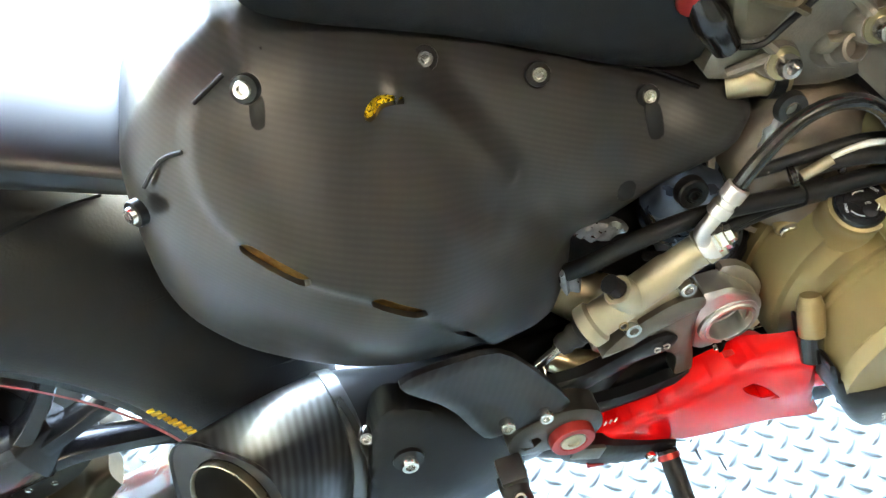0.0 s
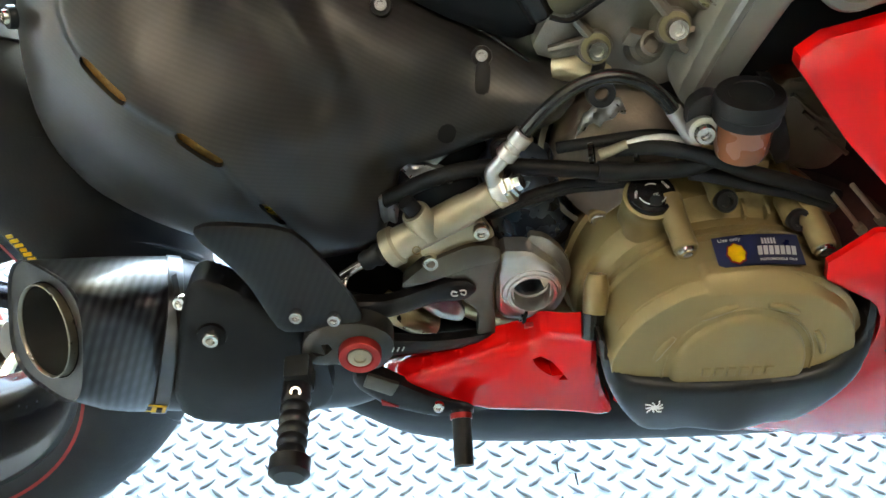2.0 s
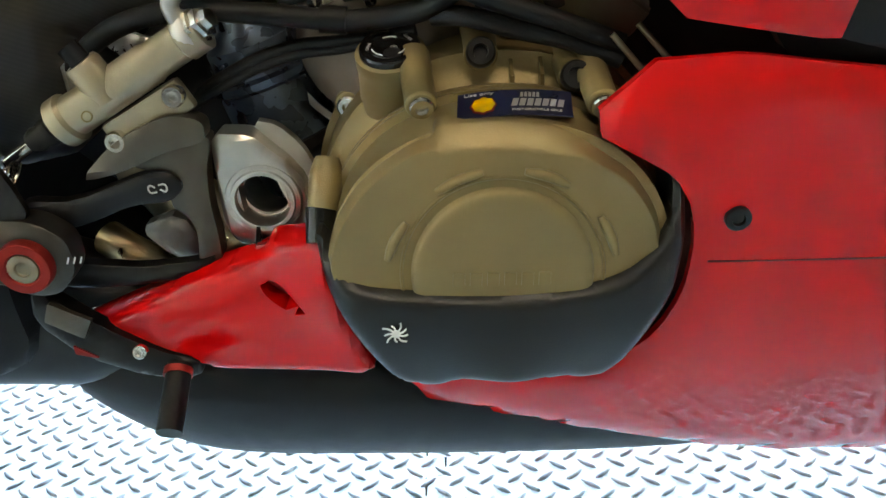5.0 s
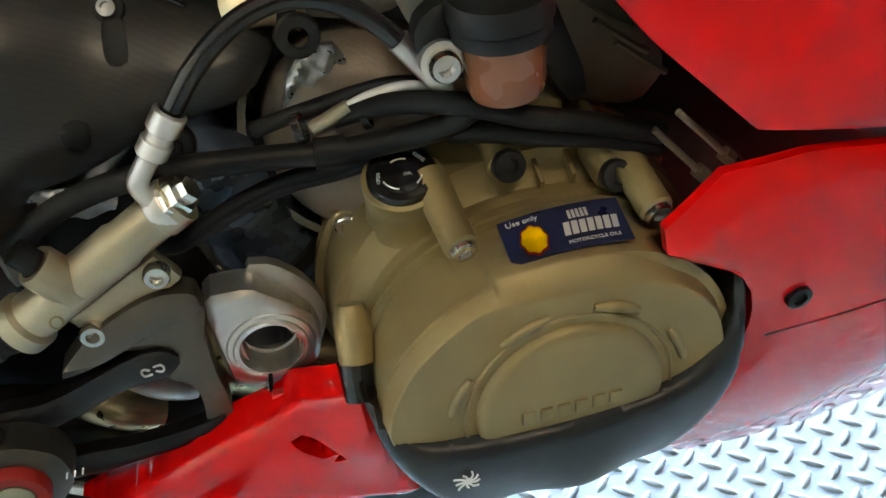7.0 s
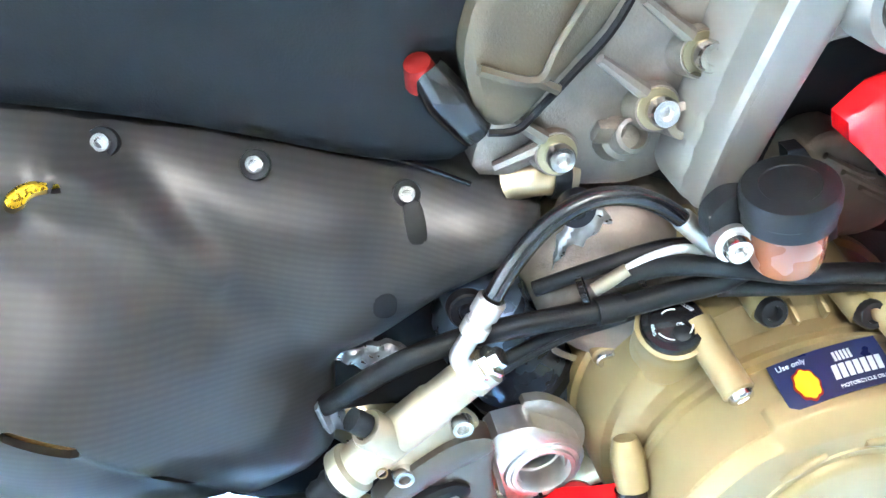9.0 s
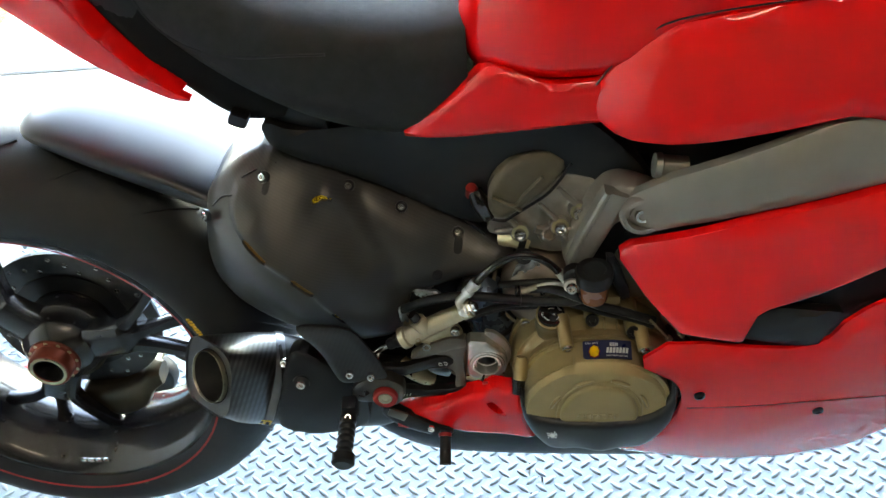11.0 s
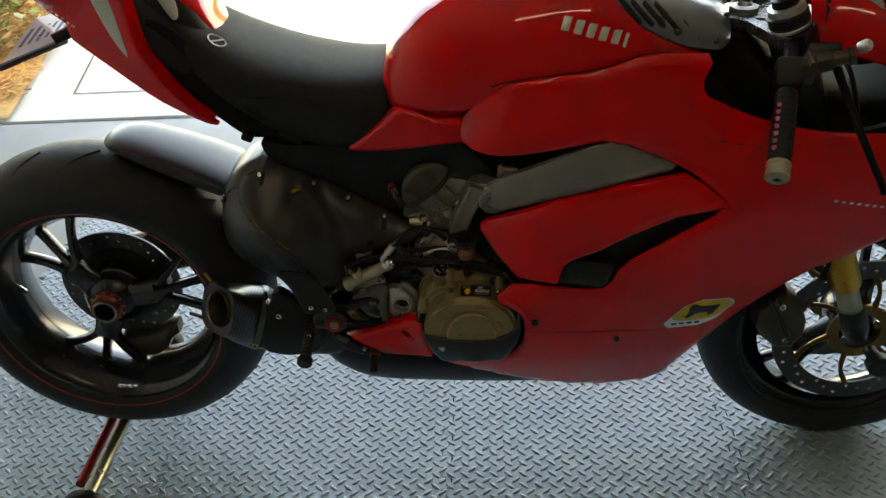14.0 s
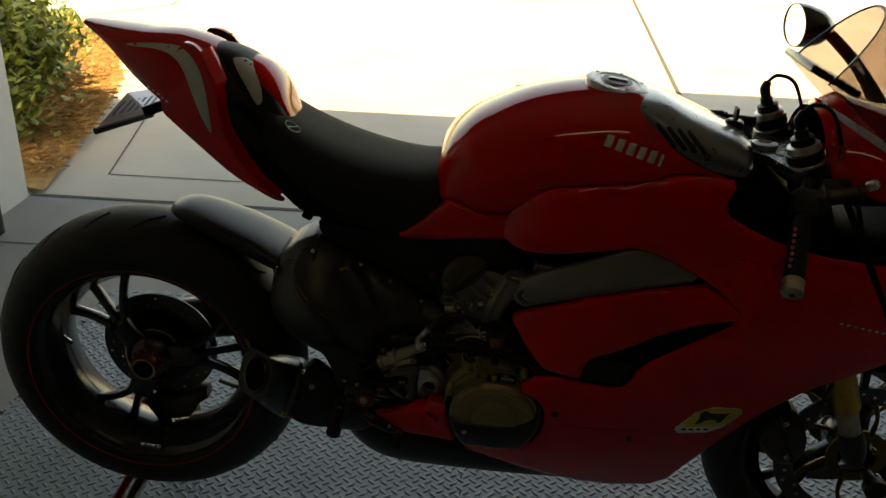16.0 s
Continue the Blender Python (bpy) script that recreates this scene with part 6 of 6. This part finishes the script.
part("banjo", lathe([(.0, .010), (.006, .010), (.009, .006), (.009, -.006)], (1.300, -.20, .928), (.5, -.6, .6), 16), SILVER, mast, "silver banjo bolt")
part("brake_line", tube([(1.28, -.15, .90), (1.32, -.13, .86), (1.36, -.11, .75), (1.38, -.12, .6), (1.35, -.12, .47)], .0042, 8, 6), BLACK_PLASTIC, bike)
part("dash", box((.10, .15, .014), pose(1.257, 0, 1.062, 0, 26, 0), .005), BLACK_GLOSS, bike, "black dashboard")
nose = part("nose_fairing", loft([[Vector((x, w * math.cos(a), z0 + (z1 - z0) * max(0, math.sin(a)) + .02 * min(0, math.sin(a)))) for a in [math.pi * (-.15 + 1.3 * k / 20) for k in range(21)]] for x, w, z0, z1 in ((1.255, .110, .915, 1.00), (1.30, .145, .90, 1.025), (1.42, .175, .87, 1.00), (1.52, .15, .83, .93), (1.60, .09, .79, .86), (1.63, .03, .78, .82))], caps=False, closed=False), RED, bike, "glossy red nose fairing")
part("nose_inner", loft([[Vector((x, w * math.cos(a), z0 + (z1 - z0) * max(0, math.sin(a)))) for a in [math.pi * k / 16 for k in range(17)]] for x, w, z0, z1 in ((1.272, .12, .925, 1.005), (1.32, .145, .90, 1.015), (1.42, .155, .87, .985), (1.52, .13, .83, .915))], caps=False, closed=False), BLACK_PLASTIC, bike)
rows = []
for f in (0, .12, .3, .5, .7, .88, 1.0):
    row = []
    for k in range(25):
        a = math.pi * k / 24
        c, s = math.cos(a), math.sin(a)
        e = Vector((1.235 + .098 * s, .10 * c, 1.062 + .115 * s))
        g = Vector((1.36 + .125 * s, .145 * c, .955 + .015 * s))
        q = e.lerp(g, f)
        bulge = math.sin(math.pi * f)
        row.append(q + Vector((0, .022 * c * bulge, .005 * s * bulge)))
    rows.append(row)
bm = loft(rows, caps=False, closed=False)
bmesh.ops.recalc_face_normals(bm, faces=bm.faces)
bmesh.ops.solidify(bm, geom=list(bm.faces), thickness=.003)
part("screen_rim", tube([rows[0][k] for k in range(25)], .0016, 6, 2), BLACK_GLOSS, bike)
part("windscreen", bm, SMOKED, bike, "smoked plastic windscreen")
fm = []
for k in range(13):
    a = radians(20 + 110 * k / 12)
    fm.append([FRONT + Vector((math.cos(a) * (.318 + .022 * math.sin(b)), .072 * math.cos(b), math.sin(a) * (.318 + .022 * math.sin(b)))) for b in [math.pi * q / 10 for q in range(11)]])
part("front_mudguard", loft(fm, caps=False, closed=False), BLACK_GLOSS, bike, "black front mudguard")

decal("nose_stripe", [(1.258, 1.016), (1.300, .998), (1.346, .973), (1.356, .952), (1.315, .976), (1.275, .998)], nose, material("lilac_white_film", (.66, .62, .70), .3, 0, .04, 20, coat=.6), nose, .002, "pale stripe on the nose", both_sides=True)
# rear wheel details
rd = part("rear_disc", lathe([(.1225, -.0025), (.1225, .0025), (.085, .0025), (.085, -.0025)], REAR + Vector((0, .022, 0)), (0, 1, 0), 64, closed=True), DISC_STEEL, rear, "drilled rear brake disc")
part("rear_disc_carrier", lathe([(.086, -.004), (.086, .004), (.04, .006), (.04, -.006)], REAR + Vector((0, .022, 0)), (0, 1, 0), 40, closed=True), BLACK_METAL, rear)
part("sensor_ring", lathe([(.060, -.002), (.060, .002), (.046, .002), (.046, -.002)], REAR + Vector((0, .012, 0)), (0, 1, 0), 40, closed=True), STEEL, rear)
for k in range(32):
    a = 2 * math.pi * k / 32
    r = .094 + .009 * (k % 3)
    part("drill_hole", lathe([(.0013, .0), (.0030, .0005), (.0036, 0)], REAR + Vector((math.cos(a) * r, .0192, math.sin(a) * r)), (0, -1, 0), 8), STEEL, rear)
HUB_RED = material("dark_red_anodised", (.20, .035, .018), .36, .6, .15, 60)
part("hub_nut", lathe([(.021, .028), (.022, .030), (.027, .030), (.029, .027), (.029, .012), (.034, .010), (.036, .004), (.036, -.01)], REAR + Vector((0, -.050, 0)), (0, -1, 0), 36), HUB_RED, rear, "dark red anodised wheel nut")
part("axle_bore", lathe([(.0215, .0275), (.0215, -.02), (0, -.02)], REAR + Vector((0, -.050, 0)), (0, -1, 0), 32), BLACK_METAL, rear)
part("axle_lip", lathe([(.0205, .031), (.0245, .0312), (.0245, .029)], REAR + Vector((0, -.050, 0)), (0, -1, 0), 36), ZINC_GOLD, rear)
for k in range(12):
    a = 2 * math.pi * k / 12
    part("nut_hole", lathe([(0, .0004), (.0028, .0003), (.003, 0)], REAR + Vector((math.cos(a) * .0318, -.0612, math.sin(a) * .0318)), (0, -1, 0), 8), ZINC_GOLD, rear)
for k in range(4):
    a = radians(262 + k * 3.2)
    part("wheel_weight", box((.009, .003, .010), Matrix.Translation(REAR + Vector((math.cos(a) * .2065, -.066, math.sin(a) * .2065))) @ pose(0, 0, 0, 0, -math.degrees(a) - 90, 0), .0008), STEEL, rear)
va = radians(168)
part("valve", tube([REAR + Vector((math.cos(va) * .19, -.035, math.sin(va) * .19)), REAR + Vector((math.cos(va) * .163, -.05, math.sin(va) * .163))], .0042, 10, 2), STEEL, rear)
part("rear_caliper", hull([(-.022, .262, .018, .016, .022), (-.012, .258, .026, .026, .030), (.035, .256, .028, .030, .032), (.070, .268, .028, .030, .026), (.086, .284, .024, .024, .016), (.104, .292, .016, .016, .012)], 18, 4, 4), CALIPER, bike, "dark rear brake caliper")
for v in bpy.data.objects["rear_caliper"].data.vertices:
    v.co.y += .022
part("rear_brake_line", tube([(.12, .05, .30), (.20, -.01, .33), (.235, -.02, .40), (.22, -.01, .46)], .0045, 8, 6), BLACK_PLASTIC, bike)
for k in range(10):
    a = radians(13.6 + k * 1.08)
    part("rim_text_bar", box((.0030, .0012, .0062 if k % 3 else .0046), Matrix.Translation(REAR + Vector((math.cos(a) * .2440, -.0968, math.sin(a) * .2440))) @ pose(0, 0, 0, 0, -math.degrees(a) + 105, 0), .0004), YELLOW, rear)
for k in range(18):
    a = radians(20 * k)
    q = [(.3205, -.015), (.3150, -.038), (.3020, -.060), (.2860, -.076)]
    part("tread_groove", tube([REAR + Vector((math.cos(a + i * .09) * (r + .0012), y, math.sin(a + i * .09) * (r + .0012))) for i, (r, y) in enumerate(q)], .0022, 5, 4), BLACK_PLASTIC, rear)

# ---- rear stand ----
stand = thing("paddock_stand", "gold zinc-plated paddock stand with black rollers under the rear wheel", "stand")
part("cross_bar", tube([(-.045, -.255, .088), (-.045, .30, .088)], .0125, 18, 2), ZINC_GOLD, stand, "gold zinc-plated cross bar")
part("red_bar", tube([(-.078, -.225, .082), (-.078, .28, .082)], .0095, 16, 2), SIGNAL_RED, stand, "red painted side bar")
part("stand_arm", tube([(-.05, .22, .09), (-.03, .20, .22), (-.005, .19, .36), (.008, .16, .405)], .014, 14, 5), SIGNAL_RED, stand)
part("support_pin", tube([(.008, .19, .405), (.008, .08, .405)], .012, 14, 2), STEEL, stand)
part("handle_bar", tube([(-.05, .24, .09), (-.25, .24, .09), (-.45, .2, .12)], .012, 14, 5), SIGNAL_RED, stand)
for s in (-1, 1):
    roller = part("roller", lathe([(.0, -.020), (.012, -.020), (.030, -.019), (.044, -.015), (.0475, -.008), (.0475, .008), (.044, .015), (.030, .019), (.012, .020), (0, .020)], (-.062, s * .262, .0485), (0, 1, 0), 36), BLACK_PLASTIC, stand, "black plastic roller")
    part("roller_bolt", lathe([(0, .008), (.0065, .008), (.0075, .002), (.009, .002), (.009, -.002)], (-.062, s * .2815, .0485), (0, s, 0), 6), STEEL, roller)
    part("roller_fork", tube([(-.045, s * .235, .085), (-.060, s * .238, .060), (-.062, s * .242, .050)], .010, 10, 4), BLACK_METAL, stand)

# ---- the drive and the planting ----
def joint(a, b, w=.012, z=-.0085):
    d = (Vector(b) - Vector(a)).to_2d()
    q = Vector((-d.y, d.x)).normalized() * w / 2
    bm = bmesh.new()
    bm.faces.new([bm.verts.new((p[0] + s * q.x, p[1] + s * q.y, z)) for p, s in ((a, 1), (b, 1), (b, -1), (a, -1))])
    return tagged(part("drive_joint", bm, JOINT, smooth=False), "dark joint line in the concrete", "joint", kind="structure")


joint((-1.27, 1.80), (4.6, 1.80), .02)
joint((-1.05, 2.09), (4.4, 2.09), .009)
joint((-1.05, 2.09), (-1.22, 2.95), .009)
joint((1.90, 3.70), (2.23, 9.0), .03)
joint((-2.4, 6.65), (-2.6, 9.5), .02)
joint((-3.0, 5.72), (-2.4, 6.65), .014)
joint((-1.9, 7.70), (2.15, 8.05), .014)
joint((2.15, 8.05), (9, 9.2), .014)
joint((1.80, 2.1), (1.90, 3.70), .02)
joint((-1.27, 1.32), (4.6, 1.32), .008, -.0105)

bm = bmesh.new()
edge_pts = spline([Vector(p) for p in ((-1.22, 1.82, 0), (-1.32, 2.3, 0), (-1.50, 3.1, 0), (-1.72, 3.8, 0), (-2.1, 4.6, 0), (-2.8, 5.4, 0), (-4.2, 6.0, 0), (-7, 6.3, 0))], 5)
rows = [[bm.verts.new((p.x - f * (3.0 + .4 * i / len(edge_pts)), p.y - f * .6 * i / len(edge_pts), .004 + .035 * min(1, f * 12) + .03 * noise.noise(Vector((p.x * 2 - f * 9, p.y * 2, 0))) * min(1, f * 6))) for f in (0, .02, .06, .12, .2, .3, .45, .7, 1.0)] for i, p in enumerate(edge_pts)]
for p, q in zip(rows, rows[1:]):
    for k in range(8):
        bm.faces.new((p[k], p[k + 1], q[k + 1], q[k]))
tagged(part("mulch_bed", bm, MULCH), "orange-brown pine straw mulch bed beside the drive", "mulch bed", kind="structure")
slab("drive_west", -8.0, -1.2, 1.79, 22.0, -0.14, -0.0125, CONCRETE, "sunlit pale concrete driveway", "driveway")

rng = random.Random(4)
V, F = [], []
for k in range(5200):
    t = rng.random()
    y = 1.9 + 3.6 * t
    x0 = float(np.interp(y, [1.8, 2.3, 3.1, 3.8, 4.6, 5.4], [-1.22, -1.32, -1.5, -1.72, -2.1, -2.8]))
    x = x0 - abs(rng.gauss(0, .45)) + .02
    a, l, z = rng.uniform(0, math.pi), rng.uniform(.05, .12), .03 + rng.random() * .03
    dx, dy = math.cos(a) * l / 2, math.sin(a) * l / 2
    b = len(V)
    V += [(x - dx, y - dy, z), (x + dx, y + dy, z + rng.uniform(-.015, .02)), (x + dx + .002, y + dy + .003, z), (x - dx + .002, y - dy + .003, z + .004)]
    F.append((b, b + 1, b + 2, b + 3))
me = bpy.data.meshes.new("pine_needles")
me.from_pydata(V, [], F)
me.materials.append(MULCH)
tagged(new("pine_needles", me), "loose dry pine needles over the bed", "pine straw", kind="stuff")


def shrub(x, y, r, h, n, seed, label):
    g = random.Random(seed)
    ob = thing("shrub", label, "shrub", "shrubs by the drive")
    tips = []
    for k in range(9):
        a = 2 * math.pi * k / 9 + g.random()
        top = Vector((x + math.cos(a) * r * g.uniform(.3, .85), y + math.sin(a) * r * g.uniform(.3, .85), h * g.uniform(.55, .95)))
        base = Vector((x + math.cos(a) * .04, y + math.sin(a) * .04, 0))
        mid = base.lerp(top, .5) + Vector((g.uniform(-.05, .05), g.uniform(-.05, .05), .04))
        bm = tube([base, mid, top], [.014, .009, .004], 7, 4)
        tips += [base.lerp(mid, .7), mid, mid.lerp(top, .5), top]
        for m in range(3):
            e = mid.lerp(top, g.random()) + Vector((g.uniform(-1, 1), g.uniform(-1, 1), g.uniform(0, .8))) * r * .4
            tube([mid.lerp(top, .3), e], [.005, .002], 5, 2, bm)
            tips.append(e)
        part("branch", bm, BARK, ob)
    V, F = [], []
    for k in range(n):
        c = Vector(g.choice(tips)) + Vector((g.gauss(0, .075), g.gauss(0, .075), g.gauss(0, .06)))
        if c.z < .03:
            continue
        d = Vector((g.uniform(-1, 1), g.uniform(-1, 1), g.uniform(-.3, .9))).normalized()
        s = d.cross(Vector((g.uniform(-1, 1), g.uniform(-1, 1), 1))).normalized()
        l, w = g.uniform(.045, .085), g.uniform(.012, .021)
        nrm = d.cross(s)
        b = len(V)
        V += [c, c + d * l * .35 + s * w + nrm * .003, c + d * l + nrm * -.006, c + d * l * .35 - s * w + nrm * .003, c + d * l * .5 - nrm * .003]
        F += [(b, b + 1, b + 4), (b + 1, b + 2, b + 4), (b + 2, b + 3, b + 4), (b + 3, b, b + 4)]
    me = bpy.data.meshes.new("crown")
    me.from_pydata(V, [], F)
    me.materials.append(LEAF)
    cr = new("crown", me)
    cr.parent = ob
    return ob


shrub(-1.79, 2.55, .34, .80, 2600, 1, "leafy green shrub in the mulch bed by the wall")
shrub(-1.96, 3.20, .28, .62, 1800, 2, "leafy green shrub in the mulch bed")
shrub(-1.70, 2.28, .20, .40, 900, 5, "low leafy green shrub in the mulch bed")
shrub(-2.2, 3.0, .42, .9, 2200, 3, "taller leafy green shrub in the mulch bed")
shrub(-2.85, 4.3, .4, .8, 1600, 4, "leafy green shrub in sunlight on the mulch")
part("door_track", box((.05, .04, 1.9), pose(-1.175, 1.36, .95), .004), BLACK_METAL)
tagged(bpy.data.objects["door_track"], "dark steel garage door track", "door track", kind="structure")
